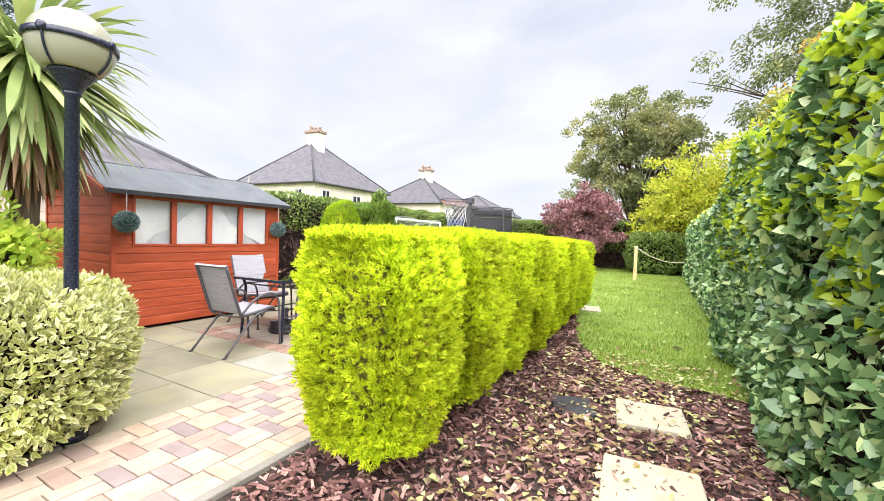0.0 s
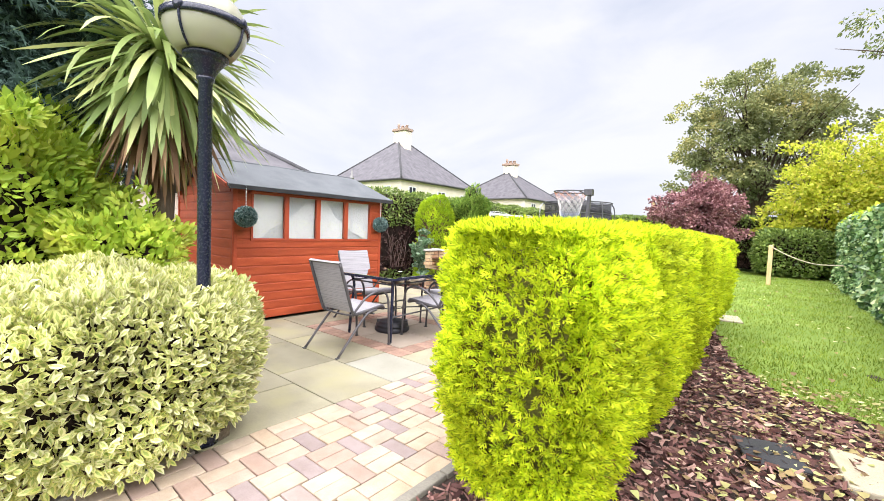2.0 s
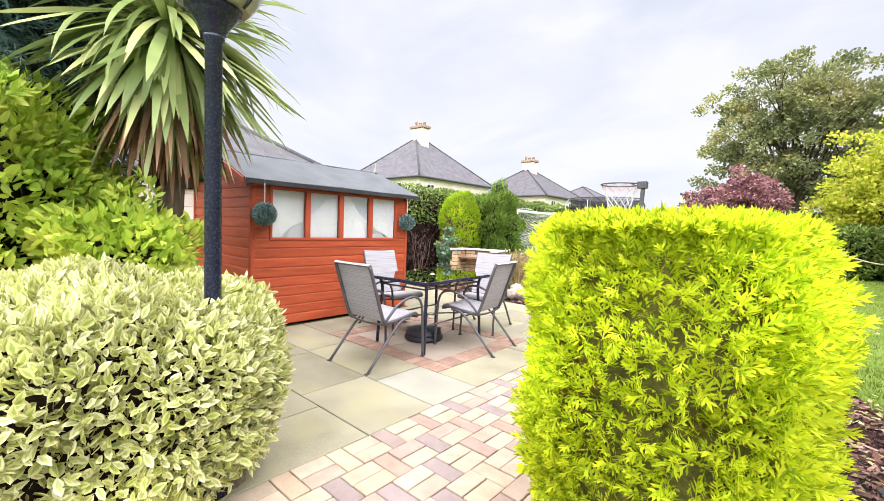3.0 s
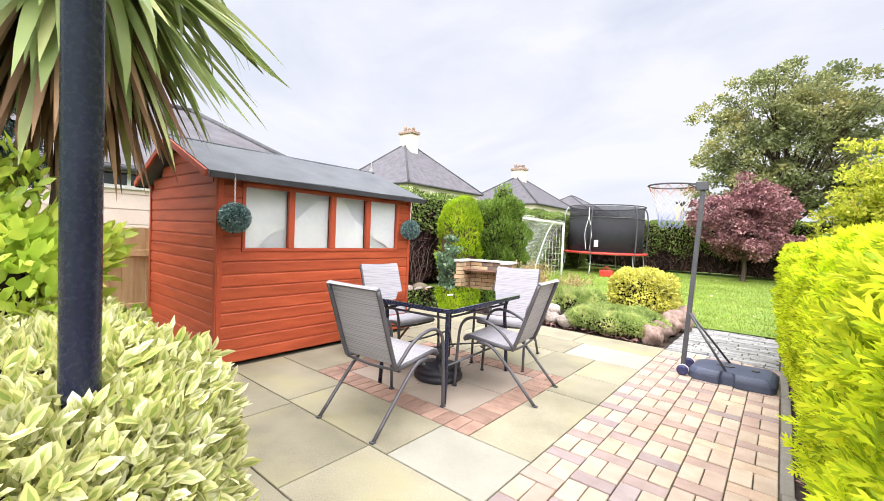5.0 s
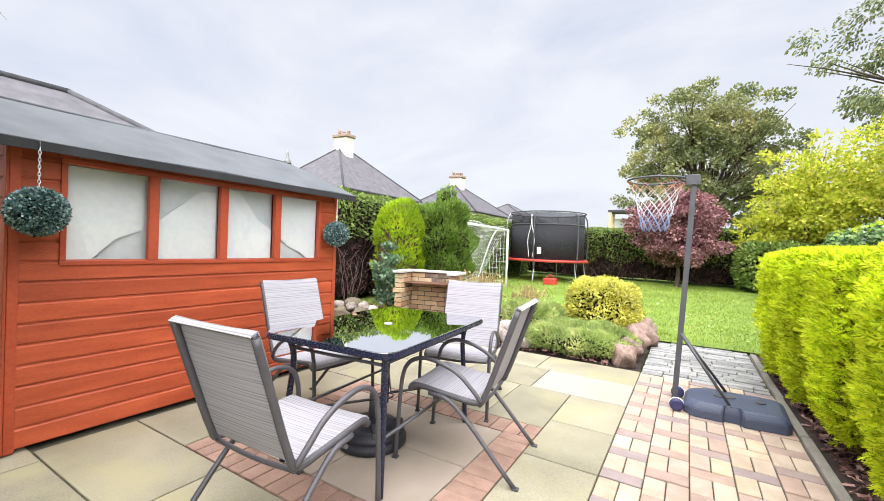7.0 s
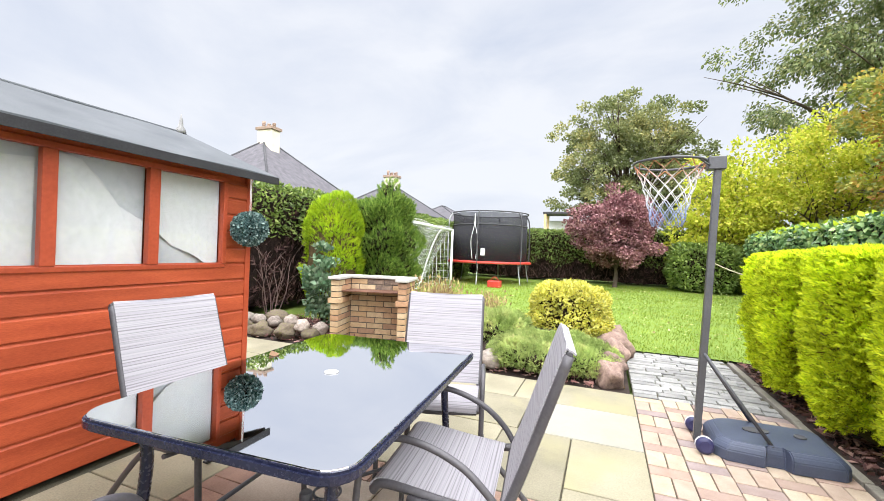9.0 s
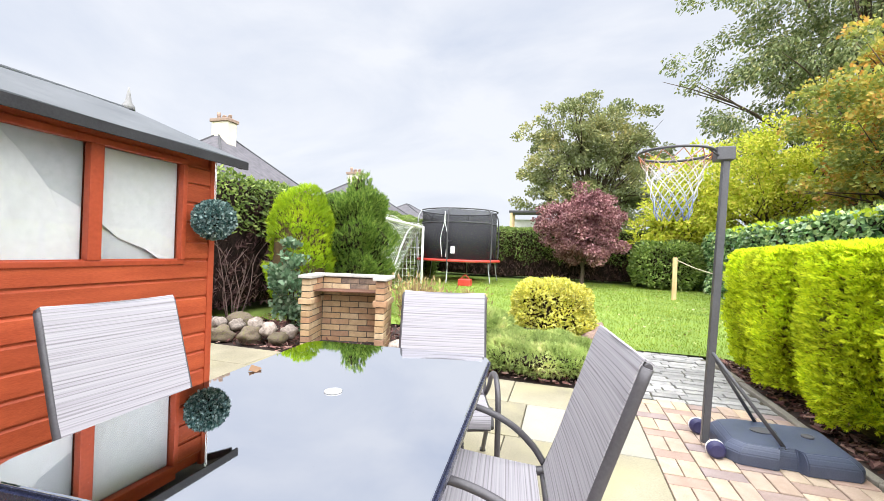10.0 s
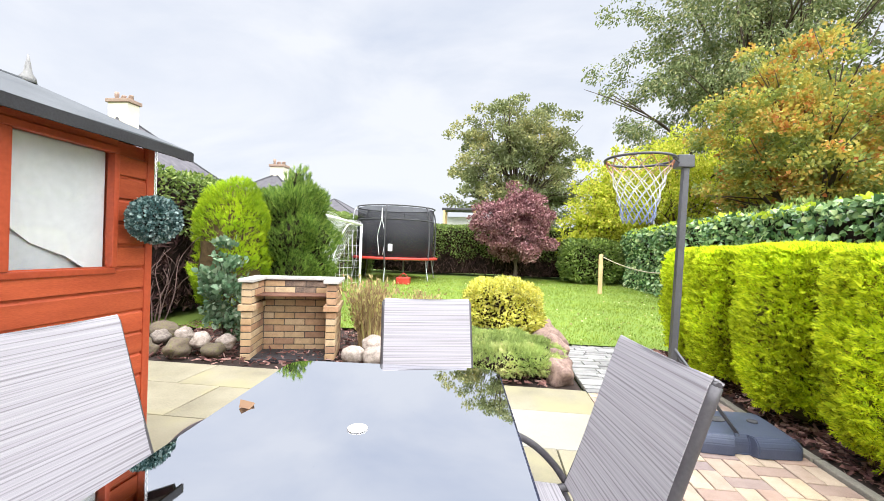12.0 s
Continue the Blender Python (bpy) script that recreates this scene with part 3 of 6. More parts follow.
litter(near_bed, -1.6, -0.04, 1.2, 2.93, 4500)
litter(far_bed, -5.2, -0.3, 8.45, 10.3, 5000)
xy = np.stack([RNG.uniform(-0.9, -0.05, 160), RNG.uniform(1.5, 2.93, 160)], 1)
scatter_leaves("fallen_leaves", xy, 0.02, 0.05, near_bed, "pale dry fallen leaves")

# ---- hedges and bushes ----
thuja_forms = []
for k in range(3):
    fol, core = bush_meshes((0.41, 0.40, 0.74), 3.6, 21000, 0.056, FAN, 0.075, 0.045, 0.12, 0.75, 0.55, seed=k * 5.0, shrink=0.09, fine=0.05, taper=0.21, flat_top=1.27)
    core.materials.append(M["twig_thuja"])
    fol.materials.append(M["thuja"])
    p, nrm = rounded(2600, (0.375, 0.365, 0.70), 3.6)
    p = p - nrm * 0.02
    low = (lumps(p, 6.0, k + 2.0) > 0.2) & (p[:, 2] < 1.2)
    p = clipped(p, (0.375, 0.365, 0.70), 0.21, None)
    dry = leaves("dry_sprays", p[low], nrm[low], 0.06, FAN, 0.2, 0.8, 0.1)
    dry.materials.append(M["thuja_dry"])
    thuja_forms.append((fol, core, dry))
for k, (y, x, s, turn) in enumerate([(3.86, 1.56, (1.0, 0.98, 1.0), 4), (4.71, 1.56, (0.98, 0.93, 1.015), 186), (5.53, 1.54, (0.94, 0.90, 1.0), -3), (6.34, 1.53, (0.98, 0.93, 1.01), 178), (7.16, 1.50, (0.97, 0.93, 0.985), 2), (7.98, 1.48, (1.0, 0.93, 1.0), 183), (8.79, 1.46, (1.0, 0.95, 0.985), -4), (9.50, 1.50, (0.92, 0.86, 0.98), 181)]):
    t = thing("golden_conifer_bush", "clipped golden-green conifer bush in the dividing row", "bush", (x, y, 0), "row of golden conifers", turn)
    t.scale = s
    fol, core, dry = thuja_forms[k % 3]
    piece_of("foliage", fol, None, t)
    piece_of("inner_body", core, None, t)
    piece_of("dry_sprays", dry, None, t, "browned sprays low on the bush")


def hedge(name, label, x0, x1, y0, y1, z0, z1, count, size, shape, mat, core="gap_shade", uneven=0.12, deep=0.12, flat=0.5, wild=0.7, lift=0.0, shrink=0.14, power=9.0, seed=0.0, keep=None, second=None, lump_scale=9.0, bare=0):
    half = ((x1 - x0) / 2, (y1 - y0) / 2, (z1 - z0) / 2)
    t = thing(name, label, "hedge", ((x0 + x1) / 2, (y0 + y1) / 2, z0))
    fol, inner = bush_meshes(half, power, count, size, shape, deep, uneven, flat, wild, lift, seed, shrink, keep, lump_scale)
    piece_of("foliage", fol, M[mat], t)
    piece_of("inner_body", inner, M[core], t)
    if bare:
        p, nrm = rounded(bare, half, power)
        p = p - nrm * (shrink * RNG.uniform(0.2, 1.0, bare))[:, None]
        p = p[p[:, 2] < 0.75 * half[2] * 2]
        nrm = unit(RNG.normal(0, 1, p.shape) * np.array([0.6, 0.6, 0.3]) + np.array([0, 0, 0.8]))
        piece_of("bare_growth", leaves("bare_growth", p, nrm, 0.24, SPRAY, 0.0, 0.5, 0.3), M["bare_twig"], t, "bare dark twigs low in the hedge")["kind"] = "stuff"
    if second:
        mat2, count2, size2, keep2 = second
        fol2, spare = bush_meshes(half, power, count2, size2, shape, 0.02, uneven, 0.35, wild, 0.2, seed, shrink, keep2, lump_scale)
        bpy.data.meshes.remove(spare)
        piece_of("young_leaves", fol2, M[mat2], t, "bright yellow-green young leaves")
    return t


hedge("ivy_hedge", "tall glossy ivy hedge with pale young tips", 3.68, 5.1, 3.2, 9.0, -0.05, 2.5, 54000, 0.07, LOBED, "ivy", uneven=0.17, deep=0.24, flat=0.62, lift=-0.35, wild=0.8, keep=lambda p: (p[:, 0] < 0.1) | (p[:, 2] > 1.9), second=("ivy_young", 24000, 0.062, lambda p: (p[:, 2] + lumps(p, 2.2, 4.0) * 0.8 > 1.2) & (p[:, 0] < 0.3) & (lumps(p, 7.0, 1.0) > -0.25)), lump_scale=7)
hedge("ivy_hedge", "long glossy ivy hedge along the lawn", 3.75, 5.1, 8.6, 20.5, -0.05, 2.1, 34000, 0.09, LOBED, "ivy", uneven=0.12, deep=0.2, flat=0.62, lift=-0.35, wild=0.8, keep=lambda p: (p[:, 0] < 0.2) | (p[:, 2] > 1.6), second=("ivy_young", 2500, 0.10, lambda p: (p[:, 2] > 1.95) & (p[:, 0] < 0.5)), lump_scale=14)
hedge("boundary_hedge", "tall leafy green boundary hedge", -7.0, -5.5, 7.0, 21.0, 0.0, 2.24, 60000, 0.075, OVAL, "privet", uneven=0.1, flat=0.45, keep=lambda p: ((p[:, 0] > -0.3) | (p[:, 2] > 2.0)) & ((p[:, 2] + 0.3 * lumps(p, 3.0, 1.0) > 1.2) | (p[:, 1] > -1.5)), lump_scale=14, bare=9000)
hedge("back_hedge", "clipped green back hedge with bare dark base", -6.5, 6.0, 21.0, 22.4, 0.1, 2.2, 42000, 0.085, OVAL, "privet", uneven=0.08, flat=0.45, keep=lambda p: ((p[:, 1] < 0.2) | (p[:, 2] > 1.8)) & (p[:, 2] + lumps(p, 3.0, 2.0) * 0.35 > 0.75), lump_scale=16, bare=9000)


def shrub(name, label, at, half, power, count, size, shape, mat, core="gap_shade", turn=0.0, category="shrub", **more):
    t = thing(name, label, category, at, "", turn)
    fol, inner = bush_meshes(half, power, count, size, shape, **more)
    if shape is EDGED:
        two_tone(fol, M[mat], M["vari_green"])
    piece_of("foliage", fol, M[mat], t)
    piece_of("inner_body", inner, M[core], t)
    return t


shrub("variegated_shrub", "dense rounded shrub with cream-edged leaves round the lamp", (-0.60, 2.56, 0.03), (0.84, 0.80, 0.475), 3.4, 36000, 0.052, EDGED, "pale_variegated", turn=0, deep=0.13, uneven=0.07, flat=0.3, wild=0.9, lift=0.3, shrink=0.14, fine=0.03)
shrub("yellow_green_shrub", "leafy yellow-green shrub with orange-tinted tips", (-1.85, 2.2, 0.0), (0.72, 0.78, 1.02), 2.6, 19000, 0.078, OVAL, "pieris", deep=0.3, uneven=0.22, flat=0.2, wild=0.9, lift=0.3, shrink=0.3, lump_scale=7)
shrub("yellow_green_shrub", "smaller yellow-green shrub in front of the palm", (-1.24, 2.9, 0.0), (0.44, 0.40, 0.69), 2.5, 9000, 0.07, OVAL, "pieris", deep=0.25, uneven=0.15, flat=0.2, wild=0.9, lift=0.3, shrink=0.22, lump_scale=6)
shrub("gold_shrub", "low domed shrub with gold-edged leaves in the rockery", (-0.7, 10.15, 0.0), (0.5, 0.5, 0.42), 2.6, 10500, 0.05, EDGED, "gold_variegated", deep=0.08, uneven=0.06, flat=0.35, wild=0.9, lift=0.2, shrink=0.1)
shrub("golden_conifer", "rounded golden-green upright conifer", (-4.72, 10.4, 0.0), (0.46, 0.46, 1.06), 2.6, 9500, 0.09, SPRAY, "conifer_gold", "twig_brown", deep=0.1, uneven=0.06, flat=0.1, wild=0.6, lift=0.9, shrink=0.1, category="conifer", keep=lambda p: (lumps(p, 2.5, 3.0) > -0.5) | (p[:, 2] > 1.2))
shrub("green_conifer", "dark green upright pointed conifer", (-4.17, 11.22, 0.0), (0.61, 0.6, 1.175), 2.0, 15000, 0.11, SPRAY, "conifer_green", deep=0.24, lump_scale=6, uneven=0.26, flat=0.05, wild=0.55, lift=1.1, shrink=0.15, category="conifer")


shrub("laurel_shrub", "dark green laurel shrub in the far corner", (2.75, 19.9, 0.1), (1.1, 0.7, 0.8), 2.8, 9000, 0.11, OVAL, "privet", deep=0.2, uneven=0.12, flat=0.4, wild=0.8, lift=0.1, shrink=0.18)
hedge("laurel_hedge", "dark leafy growth under the autumn trees", 5.2, 7.5, 9.0, 22.0, 0.0, 2.3, 14000, 0.14, OVAL, "privet", uneven=0.3, deep=0.3, flat=0.4, keep=lambda p: p[:, 2] > 1.4)

# ---- trees ----
def tree(name, label, at, height, radius, crown, mat, clumps, per, size, shape=OVAL, base=0.3, clump=0.4, hollow=0.35, lean=(0, 0), seed=1, flat=0.1, droop=0.0, limbs=14, middle=None):
    """Trunk, limbs to the clumps of the crown, and many leaves; crown: half sizes of the crown; base: the trunk's bare share."""
    rng = np.random.default_rng(seed)
    t = thing(name, label, "tree", at)
    cz = middle if middle else height - crown[2]
    d = unit(rng.normal(0, 1, (clumps, 3)))
    r = hollow + (1 - hollow) * rng.uniform(0, 1, clumps) ** 0.6
    r = r * (1 + 0.30 * lumps(d, 3.0, seed) + 0.12 * rng.normal(0, 1, clumps).clip(-1.5, 1.5))
    r = r.clip(0, 1.14)
    c = d * r[:, None] * np.array(crown) + np.array([lean[0], lean[1], cz])
    c = c[c[:, 2] > height * base * 0.8]
    bm = bmesh.new()
    top = Vector((lean[0] * 0.8, lean[1] * 0.8, cz + crown[2] * 0.35))
    stem = bent([(0, 0, -0.05), (0.03 * height * rng.uniform(-1, 1), 0.02 * height, height * base * 0.6), (lean[0] * 0.4, lean[1] * 0.4, height * base * 1.2), tuple(top)], 5)
    tube(bm, stem, [radius * (1 - 0.8 * k / (len(stem) - 1)) * (1.25 if k == 0 else 1) for k in range(len(stem))], 9)
    part("trunk", bm, M["bark"], t)
    bm = bmesh.new()
    for k in range(min(limbs, len(c))):
        end = Vector(c[k])
        s = stem[int(len(stem) * rng.uniform(0.42, 0.85))]
        mid = s.lerp(end, 0.5) + Vector((0, 0, (end - s).length * 0.12))
        ln = bent([s, mid, end], 4)
        tube(bm, ln, [radius * 0.36 * (1 - 0.85 * q / (len(ln) - 1)) for q in range(len(ln))], 6)
        for q in range(3):
            e2 = end + Vector(rng.normal(0, clump * 0.9, 3))
            b2 = ln[len(ln) // 2 + q]
            tube(bm, [b2, b2.lerp(e2, 0.6) + Vector((0, 0, 0.1 * clump)), e2], [radius * 0.12, radius * 0.08, radius * 0.03], 5)
    part("branching", bm, M["bark"], t)
    idx = np.repeat(np.arange(len(c)), per)
    off = rng.normal(0, 1, (len(idx), 3))
    off = unit(off) * (rng.uniform(0, 1, len(idx)) ** 0.5)[:, None] * clump
    off[:, 2] *= 0.7
    pts = c[idx] + off
    out = unit(off + 0.5 * (pts - np.array([lean[0], lean[1], cz])) / max(crown))
    piece_of("crown", leaves("crown", pts, out, size, shape, flat, 0.9, -droop), M[mat], t)
    return t


tree("purple_tree", "small round purple-leaved tree on a short trunk", (0.06, 19.7, 0.1), 3.4, 0.09, (1.38, 1.3, 1.3), "purple", 170, 150, 0.075, BROAD, 0.24, 0.3, 0.35, seed=3, limbs=24)
tree("yellow_tree", "slender tree with yellowing leaves above the hedge", (3.6, 20.9, 0.1), 5.0, 0.09, (1.5, 1.3, 2.2), "yellow_tree", 190, 62, 0.10, BROAD, 0.12, 0.36, 0.2, seed=5, limbs=30)
tree("maple_tree", "low tree with lime-yellow leaves by the post", (2.6, 20.6, 0.1), 2.7, 0.05, (0.9, 0.7, 1.1), "yellow_tree", 70, 40, 0.11, LOBED, 0.15, 0.28, 0.2, seed=8)
tree("large_tree", "large green tree beyond the garden with thinning crown", (1.0, 36.0, 0.0), 12.5, 0.32, (4.9, 4.0, 5.0), "far_tree", 330, 125, 0.16, BROAD, 0.22, 0.6, 0.4, seed=11, limbs=40)
tree("tall_tree", "tall grey-green tree with hanging branches", (12.4, 27.0, 0.0), 18.2, 0.35, (7.0, 4.0, 7.6), "willow", 460, 165, 0.17, OVAL, 0.15, 0.75, 0.3, seed=17, droop=0.9, limbs=40)
tree("tall_tree", "tall darker tree behind the autumn tree", (20.5, 24.0, 0.0), 17.0, 0.32, (5.2, 4.0, 6.8), "willow", 260, 120, 0.19, OVAL, 0.15, 0.75, 0.3, seed=41, droop=0.7, limbs=36)
tree("autumn_tree", "broad tree turning orange and yellow", (8.4, 17.5, 0.0), 7.5, 0.2, (3.3, 3.2, 3.1), "orange_tree", 300, 165, 0.10, BROAD, 0.12, 0.46, 0.3, seed=23, limbs=40)
tree("autumn_tree", "yellow-green tree behind the ivy hedge", (6.6, 21.5, 0.0), 6.0, 0.16, (2.4, 2.2, 2.6), "yellow_tree", 220, 130, 0.10, BROAD, 0.12, 0.48, 0.25, seed=29, limbs=30)
tree("dark_conifer", "dark blue-green conifer with spreading branches", (-2.7, 2.3, 0.0), 5.0, 0.16, (1.05, 0.72, 2.0), "conifer_blue", 330, 190, 0.13, SPRAY, 0.12, 0.38, 0.35, seed=31, droop=0.4, limbs=30)

# ---- houses ----
def house(name, label, cx, cy, hx, hy, eave, ridge, peak_half, chimney, wall, windows):
    """A hipped house: centre, half sizes, eaves height, ridge height, half length of the ridge (along y)."""
    t = thing(name, label, "house", (cx, cy, 0))
    part("wall", boxed(-hx, hx, -hy, hy, -0.1, eave, bevel=0.02), M[wall], t)
    o = 0.35
    bm = bmesh.new()
    low = [bm.verts.new(p) for p in ((-hx - o, -hy - o, eave - 0.1), (hx + o, -hy - o, eave - 0.1), (hx + o, hy + o, eave - 0.1), (-hx - o, hy + o, eave - 0.1))]
    bot = [bm.verts.new(v.co - Vector((0, 0, 0.14))) for v in low]
    a, b = bm.verts.new((0, -peak_half, ridge)), bm.verts.new((0, peak_half, ridge))
    for f in ((low[0], low[1], a), (low[1], low[2], b, a), (low[2], low[3], b), (low[3], low[0], a, b), bot[::-1]):
        bm.faces.new(f)
    for k in range(4):
        bm.faces.new((bot[k], bot[(k + 1) % 4], low[(k + 1) % 4], low[k]))
    roof = part("roof", bm, M["roof_slate"], t)
    bm = bmesh.new()
    for s, e in ((low_c, ridge_c) for low_c, ridge_c in (((-hx - o, -hy - o, eave - 0.1), (0, -peak_half, ridge)), ((hx + o, -hy - o, eave - 0.1), (0, -peak_half, ridge)), ((hx + o, hy + o, eave - 0.1), (0, peak_half, ridge)), ((-hx - o, hy + o, eave - 0.1), (0, peak_half, ridge)))):
        tube(bm, [s, e], 0.09, 6)
    tube(bm, [(0, -peak_half - 0.05, ridge), (0, peak_half + 0.05, ridge)], 0.1, 6)
    part("ridge_tiles", bm, M["felt_dark"], roof)
    bm = bmesh.new()
    for px in (-1, 1):
        tube(bm, [(px * (hx + o), -hy - o, eave - 0.17), (px * (hx + o), hy + o, eave - 0.17)], 0.06, 6)
    tube(bm, [(-hx - o, -hy - o, eave - 0.17), (hx + o, -hy - o, eave - 0.17)], 0.06, 6)
    part("gutter", bm, M["felt_dark"], t)
    if chimney:
        kx, ky, w, d, z0, z1 = chimney
        st = part("chimney", boxed(kx - w / 2, kx + w / 2, ky - d / 2, ky + d / 2, z0, z1, bevel=0.02), M["render_cream"], t, "rendered chimney stack")
        part("chimney_cap", boxed(kx - w / 2 - 0.12, kx + w / 2 + 0.12, ky - d / 2 - 0.12, ky + d / 2 + 0.12, z1, z1 + 0.25, bevel=0.04), M["terracotta"], st)
        for q in range(5):
            part("chimney_pot", lathe(bmesh.new(), [(0.13, 0), (0.11, 0.25), (0.14, 0.3), (0.13, 0.34 + 0.25 * (q == 0))], 10, (kx - w / 2 + 0.2 + q * (w - 0.4) / 4, ky + 0.2 * (q % 2), z1 + 0.25)), M["terracotta"], st)
    if wall == "render_pink":
        for k in range(8):
            part("cladding_board", boxed(hx, hx + 0.025, -hy, hy, 0.02 + 0.3 * k, 0.305 + 0.3 * k, bevel=0.006), M[wall], t)
    for face, u, z, w, h in windows:
        if face == "x":
            m = Matrix.Translation((hx + (0.04 if wall == "render_pink" else 0), u, z))
        else:
            m = Matrix.Translation((u, -hy, z)) @ Matrix.Rotation(radians(-90), 4, "Z")
        wd = thing("window", "", "")
        for key in ("label", "category"):
            if key in wd:
                del wd[key]
        wd.parent = t
        wd.matrix_basis = m
        bm = bmesh.new()
        for y0, y1, z0, z1 in ((-w / 2, w / 2, -h / 2, -h / 2 + 0.07), (-w / 2, w / 2, h / 2 - 0.07, h / 2), (-w / 2, -w / 2 + 0.07, -h / 2 + 0.07, h / 2 - 0.07), (w / 2 - 0.07, w / 2, -h / 2 + 0.07, h / 2 - 0.07), (-0.03, 0.03, -h / 2 + 0.07, h / 2 - 0.07)):
            box(bm, -0.05, 0.04, y0, y1, z0, z1)
        part("window_frame", bm, M["white_paint"], wd)
        part("pane", boxed(-0.05, 0.012, -w / 2 + 0.06, w / 2 - 0.06, -h / 2 + 0.06, h / 2 - 0.06), M["dark_glass"], wd)
    return t


m_, n_, l_, b_ = nodes_of("dark_window_glass")
b_.inputs["Base Color"].default_value = (0.02, 0.024, 0.03, 1)
b_.inputs["Roughness"].default_value, b_.inputs["Specular IOR Level"].default_value = 0.06, 0.6
M["dark_glass"] = m_
house("house", "cream rendered house with a hipped slate roof and chimney", -26.1, 30.2, 4.7, 4.7, 5.35, 9.45, 0.6, (0.3, -0.4, 1.5, 0.9, 7.9, 10.3), "render_cream", [("x", -3.4, 4.1, 0.9, 1.2), ("x", 0.4, 4.0, 1.1, 1.2), ("x", 3.6, 4.0, 0.9, 1.1), ("y", 3.0, 4.1, 0.9, 1.2)])
house("house", "distant pale house with a hipped slate roof", -22.0, 43.6, 4.4, 4.4, 4.85, 8.05, 0.6, (0.2, -0.4, 1.4, 0.9, 6.6, 8.75), "render_cream", [("x", -2.6, 3.7, 1.0, 1.2), ("x", 1.4, 3.7, 1.0, 1.2)])
house("house", "distant pale house seen past the hedge", -21.6, 58.0, 4.8, 4.8, 4.6, 7.4, 0.6, None, "render_cream", [("x", -2.6, 3.7, 1.0, 1.2), ("x", 1.4, 3.7, 1.0, 1.2)])
house("house", "neighbouring low house with pale pink cladding", -12.6, 3.2, 3.6, 7.0, 2.45, 4.6, 4.2, None, "render_pink", [("x", 1.9, 2.12, 1.1, 0.42), ("x", -2.0, 2.12, 1.1, 0.42)])

# ---- shed ----
SX, SY0, SY1, SXB = -2.75, 4.32, 6.71, -4.60
EAVE, RIDGE, SXM, RUN = 1.72, 2.095, -3.675, 1.05
shed = thing("garden_shed", "red-brown stained timber garden shed with a grey felt roof", "shed", (0, 0, 0))


def board_mesh(length, h=0.118, t=0.018):
    """A shiplap board along y, its face to +x, with a scooped upper edge."""
    bm = bmesh.new()
    prof = [(0, 0.002), (t, 0.002), (t, h * 0.80), (t * 0.45, h * 0.88), (t * 0.35, h * 0.998), (0, h * 0.998)]
    a = [bm.verts.new((x, 0, z)) for x, z in prof]
    b = [bm.verts.new((x, length, z)) for x, z in prof]
    for k in range(6):
        bm.faces.new((a[k], a[(k + 1) % 6], b[(k + 1) % 6], b[k]))
    bm.faces.new(a[::-1])
    bm.faces.new(b)
    bmesh.ops.recalc_face_normals(bm, faces=bm.faces)
    me = bpy.data.meshes.new("board")
    bm.to_mesh(me)
    bm.free()
    me.materials.append(M["cedar"])
    return me


WY0, WY1, WZ0, WZ1 = 4.56, 6.462, 1.066, 1.632
H = 0.1155
full = board_mesh(SY1 - SY0 - 0.09)
left_short, right_short = board_mesh(WY0 - SY0 - 0.075), board_mesh(SY1 - WY1 - 0.075)
for k in range(14):
    z = 0.03 + k * H
    if z + H < WZ0 + 0.02:
        piece_of("board", full, None, shed, m=pose(SX - 0.018, SY0 + 0.045, z))
    elif z < WZ1:
        piece_of("board", left_short, None, shed, m=pose(SX - 0.018, SY0 + 0.045, z))
        piece_of("board", right_short, None, shed, m=pose(SX - 0.018, WY1 + 0.03, z))
part("board", boxed(SX - 0.018, SX - 0.002, WY0 - 0.03, WY1 + 0.03, WZ1 + 0.035, EAVE), M["cedar"], shed)
for face_y, turn in ((SY0, -90), (SY1, 90)):
    k = 0
    while 0.03 + k * H < RIDGE - 0.06:
        z = 0.03 + k * H
        w = SX - SXB - 0.02
        if z + H > EAVE:
            w *= max(0.05, 1 - (z + H - EAVE) / (RIDGE - EAVE))
        me = board_mesh(w)
        x = SXM - w / 2 if turn == -90 else SXM + w / 2
        piece_of("board", me, None, shed, m=pose(x, face_y + (0.018 if turn == -90 else -0.018), z, 0, 0, turn))
        k += 1
part("wall_frame", boxed(SXB, SX - 0.3, SY0 + 0.02, SY1 - 0.02, 0.02, EAVE - 0.02), M["cedar_trim"], shed, "timber body and floor of the shed")
bm = bmesh.new()
box(bm, SX - 0.3, SX - 0.02, SY0 + 0.02, SY1 - 0.02, 0.02, WZ0 - 0.03)
box(bm, SX - 0.3, SX - 0.02, SY0 + 0.02, WY0 - 0.03, WZ0 - 0.03, EAVE - 0.02)
box(bm, SX - 0.3, SX - 0.02, WY1 + 0.03, SY1 - 0.02, WZ0 - 0.03, EAVE - 0.02)
box(bm, SX - 0.3, SX - 0.02, WY0 - 0.03, WY1 + 0.03, WZ1 + 0.03, EAVE - 0.02)
part("front_frame", bm, M["cedar_trim"], shed)
for y in (SY0, SY1 - 0.045):
    part("corner_post", boxed(SX - 0.03, SX + 0.006, y, y + 0.045, 0.01, EAVE, bevel=0.004), M["cedar_trim"], shed)
part("corner_post", boxed(SXB, SXB + 0.045, SY0 - 0.01, SY0 + 0.02, 0.01, EAVE - 0.02, bevel=0.004), M["cedar_trim"], shed)
part("corner_post", boxed(SX - 0.045, SX + 0.005, SY0 - 0.014, SY0 - 0.001, 0.01, EAVE - 0.02, bevel=0.003), M["cedar_trim"], shed)
